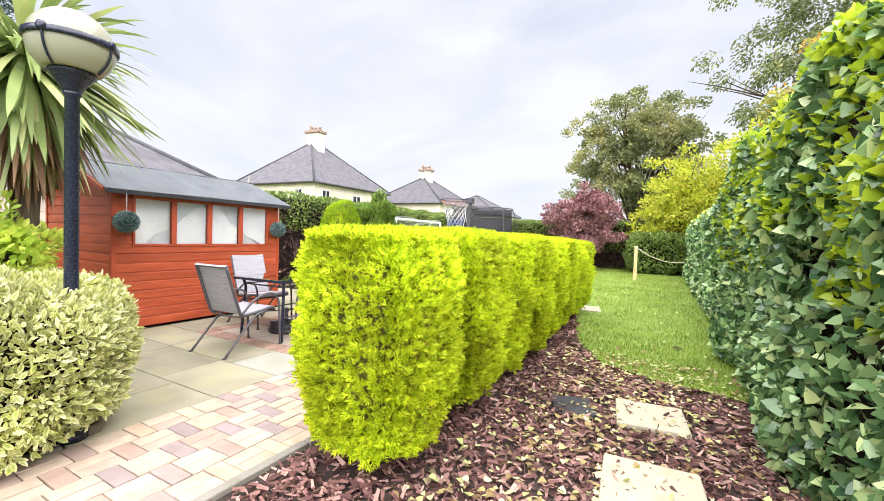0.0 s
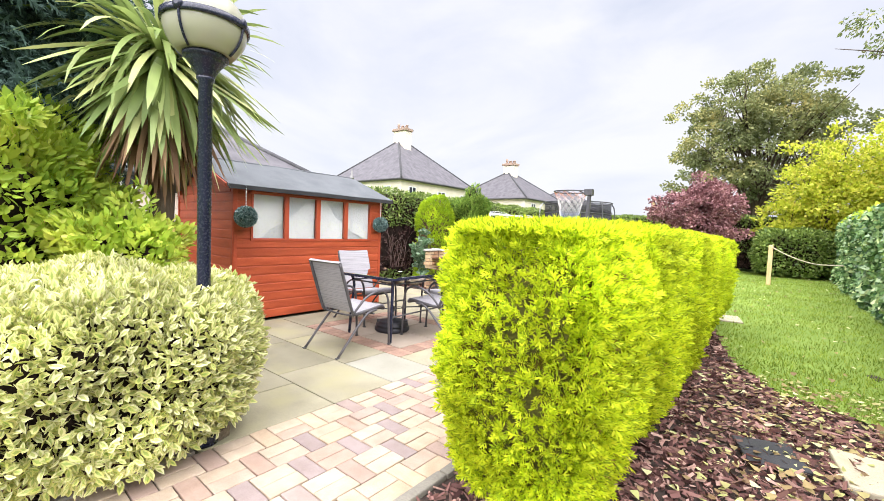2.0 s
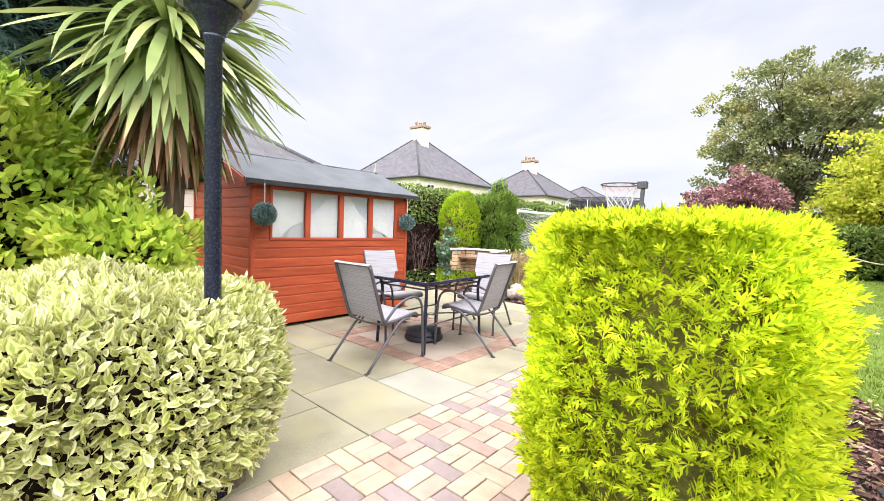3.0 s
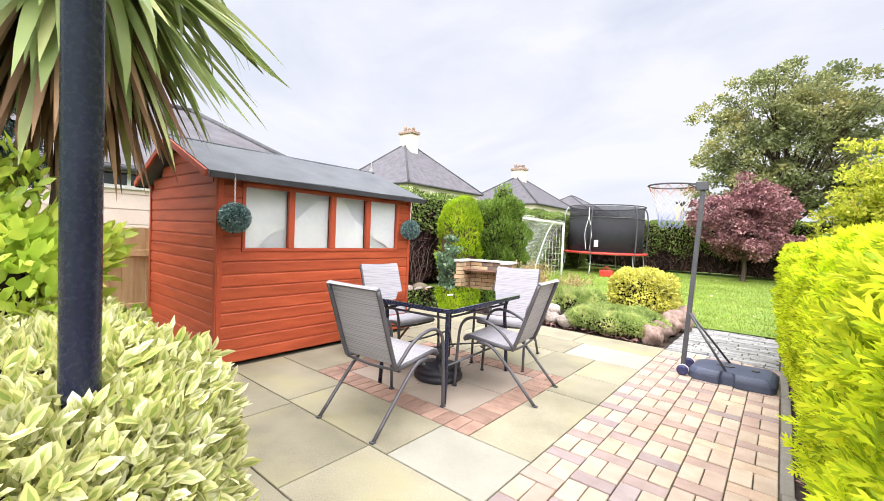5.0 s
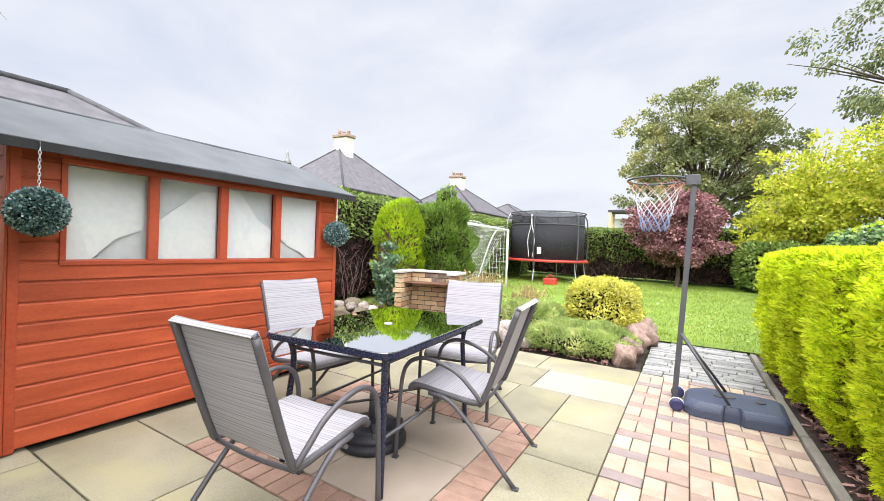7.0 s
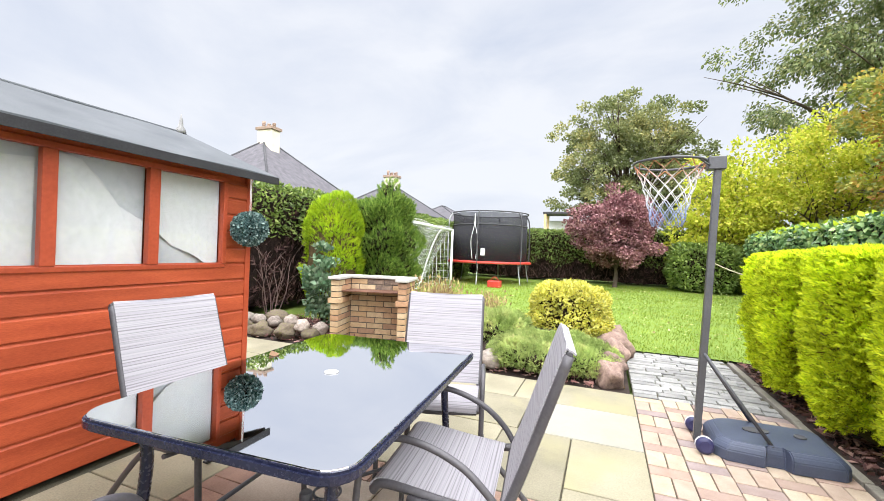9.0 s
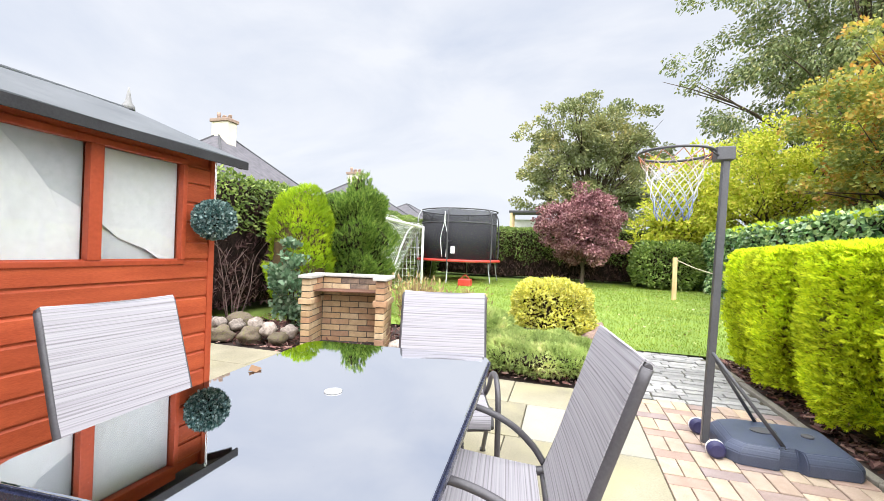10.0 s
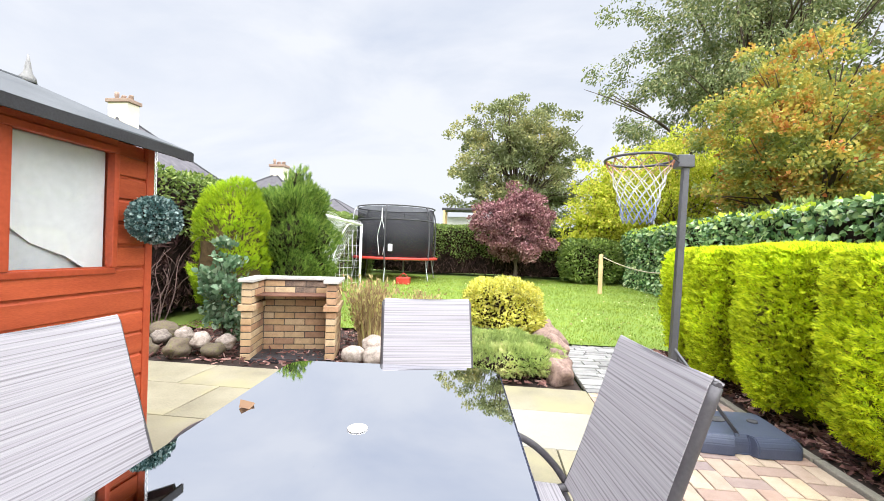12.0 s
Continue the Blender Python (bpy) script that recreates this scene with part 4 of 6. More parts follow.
part("window_sill", boxed(SX - 0.03, SX + 0.009, WY0 - 0.03, WY1 + 0.03, WZ0 - 0.03, WZ0, bevel=0.005), M["cedar_trim"], shed)
part("window_head", boxed(SX - 0.03, SX + 0.012, WY0 - 0.03, WY1 + 0.03, WZ1, WZ1 + 0.035, bevel=0.004), M["cedar_trim"], shed)
BARS = [WY0 - 0.03, 4.985, 5.475, 5.965, WY1 - 0.0]
for k, y in enumerate(BARS):
    part("glazing_bar", boxed(SX - 0.03, SX + 0.014, y, y + (0.03 if k in (0, 4) else 0.062), WZ0, WZ1, bevel=0.004), M["cedar_trim"], shed)


def clear_glass():
    m, n, l, b = nodes_of("window_glass")
    tr, gl, lw, mx = n.new("ShaderNodeBsdfTransparent"), n.new("ShaderNodeBsdfGlossy"), n.new("ShaderNodeLayerWeight"), n.new("ShaderNodeMixShader")
    gl.inputs["Roughness"].default_value = 0.03
    lw.inputs["Blend"].default_value = 0.5
    pw, ad = n.new("ShaderNodeMath"), n.new("ShaderNodeMath")
    pw.operation, ad.operation = "POWER", "MULTIPLY_ADD"
    pw.inputs[1].default_value, ad.inputs[1].default_value, ad.inputs[2].default_value = 4.0, 0.6, 0.03
    l.new(lw.outputs["Facing"], pw.inputs[0])
    l.new(pw.outputs["Value"], ad.inputs[0])
    l.new(ad.outputs["Value"], mx.inputs["Fac"])
    l.new(tr.outputs["BSDF"], mx.inputs[1])
    l.new(gl.outputs["BSDF"], mx.inputs[2])
    l.new(mx.outputs["Shader"], n["Material Output"].inputs["Surface"])
    return m


M["glass"] = clear_glass()
M["paper"] = surface("white_paper_sheet", (0.52, 0.54, 0.535), (0.63, 0.65, 0.645), 0.85, 2.5, 30, 0.25)
M["paper_grey"] = surface("grey_sheet", (0.40, 0.43, 0.44), (0.50, 0.53, 0.54), 0.85, 2.0, 30, 0.25)
TEARS = [[(0, 0), (0.30, 0), (0.62, 0.24), (1, 0.36), (1, 1), (0, 1)], [(0, 0), (1, 0), (1, 0.92), (0.72, 0.9), (0.42, 0.72), (0, 0.45)], [(0, 0), (1, 0), (1, 0.45), (0.72, 0.58), (0.5, 0.82), (0.3, 0.97), (0, 1)], [(0.0, 0.38), (0.3, 0.2), (0.62, 0.1), (0.8, 0.0), (1, 0), (1, 1), (0, 1)]]
for k in range(4):
    y0, y1 = BARS[k] + (0.03 if k == 0 else 0.062), BARS[k + 1]
    pane = part("pane", boxed(SX - 0.024, SX - 0.020, y0, y1, WZ0, WZ1), M["glass"], shed, "shed window pane with torn paper behind")
    pane.visible_shadow = False
    part("back_sheet", boxed(SX - 0.078, SX - 0.072, y0 - 0.02, y1 + 0.02, WZ0 - 0.02, WZ1 + 0.02), M["paper_grey"], pane)
    bm = bmesh.new()
    f = bm.faces.new([bm.verts.new((SX - 0.052 + 0.012 * math.sin(5 * u + k), y0 + u * (y1 - y0), WZ0 + v * (WZ1 - WZ0))) for u, v in TEARS[k]])
    r = bmesh.ops.extrude_face_region(bm, geom=[f])
    bmesh.ops.translate(bm, vec=(-0.004, 0, 0), verts=[e for e in r["geom"] if isinstance(e, bmesh.types.BMVert)])
    part("paper_sheet", bm, M["paper"], pane)

for sgn in (1, -1):
    x_e = SXM + sgn * RUN
    z_e = RIDGE + 0.04 - 0.411
    bm = bmesh.new()
    prof = [(SXM, RIDGE + 0.04), (x_e, z_e), (x_e, z_e - 0.04), (x_e - sgn * 0.012, z_e - 0.04), (x_e - sgn * 0.012, z_e - 0.022), (SXM, RIDGE + 0.018)]
    ys = [4.2, 4.8, 5.4, 6.0, 6.5, 6.84]
    sag = [0, -0.004, 0.006, -0.005, 0.004, 0]
    rows = [[bm.verts.new((x, y, z + s)) for x, z in prof] for y, s in zip(ys, sag)]
    for a, b in zip(rows, rows[1:]):
        for q in range(6):
            bm.faces.new((a[q], a[(q + 1) % 6], b[(q + 1) % 6], b[q]))
    bm.faces.new(rows[0][::-1])
    bm.faces.new(rows[-1])
    bmesh.ops.recalc_face_normals(bm, faces=bm.faces)
    part("roof_felt", bm, M["felt"], shed, "weathered grey roofing felt")
    part("eaves_trim", boxed(min(x_e, x_e + sgn * 0.014), max(x_e, x_e + sgn * 0.014), 4.205, 6.835, z_e - 0.058, z_e - 0.008), M["felt_black"], shed)
    for y in (4.19, 6.83):
        bm = bmesh.new()
        ang = math.atan2(RIDGE + 0.04 - z_e, RUN)
        box(bm, 0, RUN + 0.05, -0.011, 0.011, -0.055, 0.0, m=Matrix.Translation((SXM, y, RIDGE + 0.03)) @ (Matrix.Rotation(ang, 4, "Y") if sgn > 0 else Matrix.Rotation(math.pi, 4, "Z") @ Matrix.Rotation(ang, 4, "Y")))
        part("barge_board", bm, M["cedar_trim" if y < 5 else "felt_dark"], shed)
bm = bmesh.new()
tube(bm, [(SXM, 4.2, RIDGE + 0.036), (SXM, 6.84, RIDGE + 0.036)], 0.016, 8)
part("ridge_roll", bm, M["felt"], shed)
part("finial", lathe(bmesh.new(), [(0.045, 0.0), (0.04, 0.03), (0.022, 0.06), (0.012, 0.12), (0.003, 0.17)], 10, (SXM, 6.80, RIDGE + 0.03)), M["sett"], shed, "small pointed grey finial")


def topiary_ball(at, r):
    t = thing("topiary_ball", "hanging artificial green topiary ball on a white chain", "ornament", at, "topiary balls on the shed")
    d = unit(RNG.normal(0, 1, (5200, 3)))
    me = leaves("leaf_cover", d * (r * RNG.uniform(0.86, 1.0, 5200))[:, None], d, 0.017, BROAD, 0.25, 0.9, 0.0)
    piece_of("leaf_cover", me, M["topiary"], t)
    bm = bmesh.new()
    bmesh.ops.create_icosphere(bm, subdivisions=3, radius=r * 0.84)
    part("core", bm, M["gap_shade"], t)
    for k in range(12):
        bm = bmesh.new()
        z = r * 0.9 + k * (EAVE - 0.04 - at[2] - r * 0.9) / 12
        pts = [(0.006 * math.cos(a) * (k % 2), 0.006 * math.cos(a) * (1 - k % 2), z + 0.011 + 0.012 * math.sin(a)) for a in (2 * math.pi * q / 8 for q in range(9))]
        tube(bm, pts, 0.0018, 5)
        part("chain_link", bm, M["white_paint"], t)
    part("hook", tube(bmesh.new(), [(0, 0, EAVE - 0.045 - at[2]), (0, 0, EAVE - 0.01 - at[2]), (-0.04, 0, EAVE - at[2])], 0.003, 6), M["dark_steel"], t)
    return t


M["topiary"] = leaf("topiary_leaves", [(0.0, (0.02, 0.06, 0.055)), (0.55, (0.10, 0.19, 0.18)), (1.0, (0.42, 0.53, 0.50))], 0.4, 0.1, 0.4)
topiary_ball((-2.60, 4.40, 1.338), 0.124)
topiary_ball((-2.62, 6.58, 1.315), 0.116)

# ---- lamp post ----
lamp = thing("lamp_post", "black iron garden lamp post with a cream globe", "lamp post", (-0.10, 3.01, 0))
bm = bmesh.new()
lathe(bm, [(0.085, 0.0), (0.085, 0.04), (0.055, 0.08), (0.036, 0.12), (0.035, 2.04), (0.045, 2.05), (0.045, 2.07)], 24)
part("post", bm, M["black_iron"], lamp)
bm = bmesh.new()
lathe(bm, [(0.043, 2.06), (0.05, 2.08), (0.066, 2.11), (0.085, 2.135), (0.098, 2.15), (0.098, 2.158), (0.112, 2.162), (0.114, 2.182), (0.104, 2.19)], 32)
part("collar", bm, M["black_iron"], lamp)
m_, n_, l_, b_ = nodes_of("cream_acrylic")
b_.inputs["Base Color"].default_value = (0.33, 0.325, 0.245, 1)
b_.inputs["Roughness"].default_value = 0.22
b_.inputs["Subsurface Weight"].default_value = 0.25
b_.inputs["Subsurface Radius"].default_value = (0.05, 0.05, 0.04)
M["acrylic"] = m_
RG, CG = 0.205, 2.335
bm = bmesh.new()
lathe(bm, [(RG * math.cos(a), CG + 0.97 * RG * math.sin(a)) for a in (-0.85 + 2.40 * k / 22 for k in range(23))], 40)
globe = part("globe", bm, M["acrylic"], lamp, "cream acrylic globe")
bm = bmesh.new()
lathe(bm, [(RG * 0.99, CG - 0.008), (RG + 0.012, CG - 0.008), (RG + 0.014, CG + 0.004), (RG + 0.012, CG + 0.026), (RG * 0.985, CG + 0.03)], 40)
part("band", bm, M["black_iron"], globe)
for k in range(4):
    a = radians(35 + 90 * k)
    bm = bmesh.new()
    tube(bm, [((RG + 0.006) * math.cos(e) * math.cos(a), (RG + 0.006) * math.cos(e) * math.sin(a), CG + 0.97 * (RG + 0.006) * math.sin(e)) for e in (-0.86 + 0.95 * q / 8 for q in range(9))], 0.007, 6)
    part("rib", bm, M["black_iron"], globe)
    bm = bmesh.new()
    lathe(bm, [(0.012, -0.01), (0.026, -0.006), (0.026, 0.004), (0.012, 0.012)], 10)
    bmesh.ops.transform(bm, matrix=Matrix.Translation(((RG + 0.012) * math.cos(a), (RG + 0.012) * math.sin(a), CG + 0.018)) @ Matrix.Rotation(a, 4, "Z") @ Matrix.Rotation(radians(90), 4, "Y"), verts=bm.verts)
    part("boss", bm, M["black_iron"], globe)

# ---- cabbage palm ----
palm = thing("cabbage_palm", "cabbage palm with a skirt of dead leaves", "palm", (-1.49, 3.2, 0))
bm = bmesh.new()
tube(bm, bent([(0, 0, -0.02), (0.03, -0.02, 0.9), (0.0, 0.02, 1.7), (0, 0, 2.72)], 5), [0.11, 0.1, 0.1, 0.095, 0.095, 0.09, 0.09, 0.09, 0.085, 0.085, 0.08, 0.08, 0.08, 0.08, 0.075, 0.07], 10)
part("trunk", bm, M["bark"], palm)


def straps(count, length, width, rise, fall, base_z, seed):
    """Long strap leaves that leave the crown at elevations between rise values and bend down by fall."""
    rng = np.random.default_rng(seed)
    v, f = [], []
    for k in range(count):
        az = rng.uniform(0, 2 * math.pi)
        el = rng.uniform(*rise)
        ln = length * rng.uniform(0.8, 1.15)
        w = width * rng.uniform(0.8, 1.2)
        bend = rng.uniform(*fall)
        p = np.array([0.05 * math.cos(az), 0.05 * math.sin(az), base_z + rng.uniform(-0.12, 0.12)])
        side = np.array([-math.sin(az), math.cos(az), 0])
        tw = rng.uniform(-0.5, 0.5)
        s0 = len(v)
        for q in range(9):
            e = el - bend * (q / 8) ** 1.6
            d = np.array([math.cos(az) * math.cos(e), math.sin(az) * math.cos(e), math.sin(e)])
            nrm = np.cross(side, d)
            wd = w * (0.45 + 1.1 * (q / 8)) * (1 - (q / 8) ** 3) if q < 8 else 0.001
            wd = min(wd, w)
            sv = side * math.cos(tw * q / 8) + nrm * math.sin(tw * q / 8)
            v += [p - sv * wd / 2 + nrm * wd * 0.12, p + sv * wd / 2 + nrm * wd * 0.12]
            p = p + d * ln / 8
        for q in range(8):
            a = s0 + 2 * q
            f.append((a, a + 1, a + 3, a + 2))
    return mesh_of("strap_leaves", v, f)


piece_of("crown", straps(210, 0.82, 0.052, (-0.7, 1.0), (0.5, 1.4), 2.62, 3), M["cordyline"], palm)
piece_of("lower_leaves", straps(240, 0.94, 0.066, (-1.3, -0.35), (0.1, 0.5), 2.58, 4), M["cordyline"], palm)
piece_of("dead_skirt", straps(190, 0.95, 0.046, (-1.5, -1.0), (0.0, 0.25), 2.5, 5), M["dead_strap"], palm, "dry brown hanging leaves")

# ---- fence ----
fence = thing("fence", "new tan timber board fence with two rails", "fence", (-4.95, 0, 0))
fb = bmesh.new()
box(fb, -0.012, 0.012, 0.0, 0.118, -0.06, 1.2, bevel=0.003)
fme = bpy.data.meshes.new("board")
fb.to_mesh(fme)
fb.free()
fme.materials.append(M["timber"])
for k in range(46):
    piece_of("board", fme, None, fence, m=pose(-0.014 * (k % 2), 1.3 + 0.118 * k, 0.006 * math.sin(k * 2.3)))
for z in (0.22, 0.86):
    part("rail", boxed(0.012, 0.05, 1.3, 6.7, z, z + 0.075, bevel=0.004), M["timber"], fence)
for y in (2.2, 3.83, 5.4):
    part("post", boxed(0.013, 0.085, y, y + 0.09, -0.05, 1.08, bevel=0.006), M["timber"], fence)


# ---- patio furniture ----
M["glass_top"] = nodes_of("black_glass")[0]
b_ = M["glass_top"].node_tree.nodes["Principled BSDF"]
b_.inputs["Base Color"].default_value = (0.76, 0.78, 0.83, 1)
b_.inputs["Metallic"].default_value = 1.0
b_.inputs["Roughness"].default_value, b_.inputs["IOR"].default_value, b_.inputs["Specular IOR Level"].default_value = 0.02, 1.5, 0.5


def sling_material():
    m, n, l, b = nodes_of("striped_sling_fabric")
    co, mp = n.new("ShaderNodeTexCoord"), n.new("ShaderNodeMapping")
    l.new(co.outputs["UV"], mp.inputs["Vector"])
    a, c = n.new("ShaderNodeTexNoise"), n.new("ShaderNodeTexNoise")
    mp.inputs["Scale"].default_value = (0.9, 150, 1)
    a.inputs["Scale"].default_value, a.inputs["Detail"].default_value = 1.0, 3
    l.new(mp.outputs["Vector"], a.inputs["Vector"])
    r = ramp_node(n, [(0.36, (0.20, 0.187, 0.203)), (0.46, (0.30, 0.288, 0.309)), (0.6, (0.365, 0.354, 0.374))])
    l.new(a.outputs["Fac"], r.inputs["Fac"])
    l.new(r.outputs["Color"], b.inputs["Base Color"])
    b.inputs["Roughness"].default_value = 0.75
    c.inputs["Scale"].default_value = 400
    l.new(co.outputs["Object"], c.inputs["Vector"])
    bp = n.new("ShaderNodeBump")
    bp.inputs["Strength"].default_value, bp.inputs["Distance"].default_value = 0.3, 0.002
    l.new(c.outputs["Fac"], bp.inputs["Height"])
    l.new(bp.outputs["Normal"], b.inputs["Normal"])
    return m


M["sling"] = sling_material()


def sling(name, line, half_w, sag, parent, label=""):
    """Fabric stretched between two rails that follow a line in the y-z plane."""
    pts = bent(line, 6)
    bm = bmesh.new()
    uv = bm.loops.layers.uv.new("UVMap")
    nx, run = 6, 0.0
    front, rear = [], []
    for k, p in enumerate(pts):
        if k:
            run += (p - pts[k - 1]).length
        d = (pts[min(k + 1, len(pts) - 1)] - pts[max(k - 1, 0)]).normalized()
        nrm = Vector((0, -d.z, d.y)) if d.y < 0 and d.z < 0.5 else Vector((0, d.z, -d.y))
        if nrm.z < 0 and abs(nrm.z) > abs(nrm.y):
            nrm = -nrm
        rows = ([], [])
        for i in range(nx + 1):
            u = 2 * i / nx - 1
            q = Vector((u * half_w, p.y, p.z)) - nrm * abs(sag) * (1 - u * u) * math.sin(math.pi * k / (len(pts) - 1))
            rows[0].append((bm.verts.new(q), (u * half_w, run)))
            rows[1].append((bm.verts.new(q - nrm * 0.005), (u * half_w, run)))
        front.append(rows[0])
        rear.append(rows[1])

    def quad(*c):
        f = bm.faces.new([v[0] for v in c])
        f.smooth = True
        for lp, v in zip(f.loops, c):
            lp[uv].uv = v[1]
        return f

    for a, b, c, d in zip(front, front[1:], rear, rear[1:]):
        for i in range(nx):
            quad(a[i], a[i + 1], b[i + 1], b[i])
            quad(c[i], d[i], d[i + 1], c[i + 1])
        for i in (0, nx):
            for e in quad(a[i], b[i], d[i], c[i]).edges:
                e.smooth = False
    for a, c in ((front[0], rear[0]), (front[-1], rear[-1])):
        for i in range(nx):
            for e in quad(a[i], a[i + 1], c[i + 1], c[i]).edges:
                e.smooth = False
    return part(name, bm, M["sling"], parent, label)


def dining_chair():
    t = thing("garden_chair", "taupe steel garden chair with a grey striped sling", "chair", (0, 0, 0), "chairs round the patio table")
    seat = [(0, 0.262, 0.405), (0, 0.25, 0.437), (0, 0.2, 0.453), (0, 0.0, 0.428), (0, -0.15, 0.412)]
    back = [(0, -0.175, 0.415), (0, -0.215, 0.52), (0, -0.28, 0.72), (0, -0.345, 0.915), (0, -0.365, 0.93), (0, -0.385, 0.918)]
    sling("seat", seat, 0.234, -0.006, t)
    sling("backrest", back, 0.234, 0.006, t)
    for s in (-1, 1):
        x = s * 0.233
        part("sling_rail", tube(bmesh.new(), bent([(x, 0.25, 0.405), (x, 0.2, 0.435), (x, 0.0, 0.41), (x, -0.16, 0.395), (x, -0.205, 0.45), (x, -0.299, 0.72), (x, -0.364, 0.913)], 5), 0.016, 8), M["chair_steel"], t)
        xo = s * 0.259
        part("arm", tube(bmesh.new(), bent([(xo, 0.315, 0.0), (xo, 0.30, 0.3), (xo, 0.285, 0.48), (xo, 0.245, 0.565), (xo, 0.16, 0.602), (xo, 0.05, 0.588), (xo, -0.06, 0.54), (xo, -0.14, 0.47), (s * 0.246, -0.185, 0.41)], 5), 0.0125, 8), M["chair_steel"], t)
        part("back_leg", tube(bmesh.new(), bent([(s * 0.25, 0.12, 0.41), (xo, -0.05, 0.36), (xo, -0.39, 0.0)], 5), 0.0125, 8), M["chair_steel"], t)
        part("foot_cap", boxed(xo - 0.016, xo + 0.016, 0.298, 0.332, 0, 0.012, bevel=0.003), M["felt_dark"], t)
        part("foot_cap", boxed(xo - 0.016, xo + 0.016, -0.407, -0.373, 0, 0.012, bevel=0.003), M["felt_dark"], t)
    for y, z, w in ((0.245, 0.40, 0.233), (-0.175, 0.385, 0.233), (0.08, 0.375, 0.257)):
        part("cross_bar", tube(bmesh.new(), bent([(-w, y, z), (0, y, z - 0.012), (w, y, z)], 4), 0.010, 8), M["chair_steel"], t)
    part("top_bar", tube(bmesh.new(), bent([(-0.243, -0.364, 0.915), (0, -0.367, 0.917), (0.243, -0.364, 0.915)], 4), 0.010, 8), M["chair_steel"], t)
    return t


chair = dining_chair()
chair.matrix_world = pose(-1.074, 4.828, 0, 0, 0, 3)
copy_thing(chair, pose(-0.755, 5.85, 0, 0, 0, 97.6))
copy_thing(chair, pose(-1.136, 6.548, 0, 0, 0, 195))
copy_thing(chair, pose(-1.896, 5.733, 0, 0, 0, -94.2))

TX, TY, TW, TD = -1.225, 5.685, 0.423, 0.607
table = thing("patio_table", "rectangular patio table with a black glass top", "table", (TX, TY, 0), "", 4)


def rounded_plate(w, d, r, z0, z1, bevel=0.004):
    bm = bmesh.new()
    ring = []
    for sx, sy, a0 in ((1, 1, 0), (-1, 1, 90), (-1, -1, 180), (1, -1, 270)):
        for q in range(7):
            a = radians(a0 + 15 * q)
            ring.append((sx * (w - r) + r * math.cos(a), sy * (d - r) + r * math.sin(a)))
    f = bm.faces.new([bm.verts.new((x, y, z0)) for x, y in ring])
    r_ = bmesh.ops.extrude_face_region(bm, geom=[f])
    bmesh.ops.translate(bm, vec=(0, 0, z1 - z0), verts=[e for e in r_["geom"] if isinstance(e, bmesh.types.BMVert)])
    bmesh.ops.recalc_face_normals(bm, faces=bm.faces)
    if bevel:
        bmesh.ops.bevel(bm, geom=[e for e in bm.edges if abs(e.verts[0].co.z - e.verts[1].co.z) < 1e-5], offset=bevel, segments=2, affect="EDGES")
    return bm


part("tabletop", rounded_plate(TW - 0.004, TD - 0.004, 0.08, 0.724, 0.7345, 0.002), M["glass_top"], table, "glossy black glass top")
part("rim", rounded_plate(TW + 0.004, TD + 0.004, 0.085, 0.700, 0.730, 0.006), M["black_iron"], table)
bm = lathe(bmesh.new(), [(0.026, 0.735), (0.027, 0.738), (0.024, 0.7385), (0.023, 0.7365)], 24)
part("parasol_cap", bm, M["stone_cap"], table, "pale parasol hole ring")
for sx in (-1, 1):
    for sy in (-1, 1):
        x, y = sx * (TW - 0.09), sy * (TD - 0.1)
        part("leg", tube(bmesh.new(), bent([(x, y, 0.0), (x * 0.97, y * 0.97, 0.3), (x * 0.93, y * 0.93, 0.58), (x * 0.99, y * 0.99, 0.715)], 5), 0.017, 8), M["black_iron"], table)
    part("side_rail", tube(bmesh.new(), [(sx * (TW - 0.1), -TD + 0.11, 0.28), (sx * (TW - 0.1), TD - 0.11, 0.28)], 0.009, 8), M["dark_steel"], table)
    part("apron_rail", tube(bmesh.new(), [(sx * (TW - 0.12), -TD + 0.12, 0.64), (sx * (TW - 0.12), TD - 0.12, 0.64)], 0.009, 8), M["dark_steel"], table)
for sy in (-1, 1):
    part("end_rail", tube(bmesh.new(), [(-TW + 0.12, sy * (TD - 0.12), 0.64), (TW - 0.12, sy * (TD - 0.12), 0.64)], 0.009, 8), M["dark_steel"], table)
    part("low_brace", tube(bmesh.new(), [(-TW + 0.1, sy * (TD - 0.11), 0.28), (0, sy * 0.06, 0.28), (TW - 0.1, sy * (TD - 0.11), 0.28)], 0.008, 8), M["dark_steel"], table)
bm = bmesh.new()
tube(bm, [(0.05 * math.cos(a), 0.05 * math.sin(a), 0.28) for a in (2 * math.pi * q / 16 for q in range(17))], 0.006, 6, caps=False)
part("parasol_ring", bm, M["dark_steel"], table)

dl = piece_of("dry_leaf", mesh_of("dry_leaf", np.array([(0, 0, 0), (0.022, 0.012, 0.006), (0.03, 0.035, 0.002), (0.004, 0.06, 0.012), (-0.016, 0.03, 0.001), (-0.02, 0.008, 0.008)]), np.array([(0, 1, 2, 3), (0, 3, 4, 5)])), M["dead_strap"], m=pose(-1.565, 5.75, 0.7355, 0, 0, 60))
tagged(dl, "single curled brown leaf lying on the glass", "leaf")

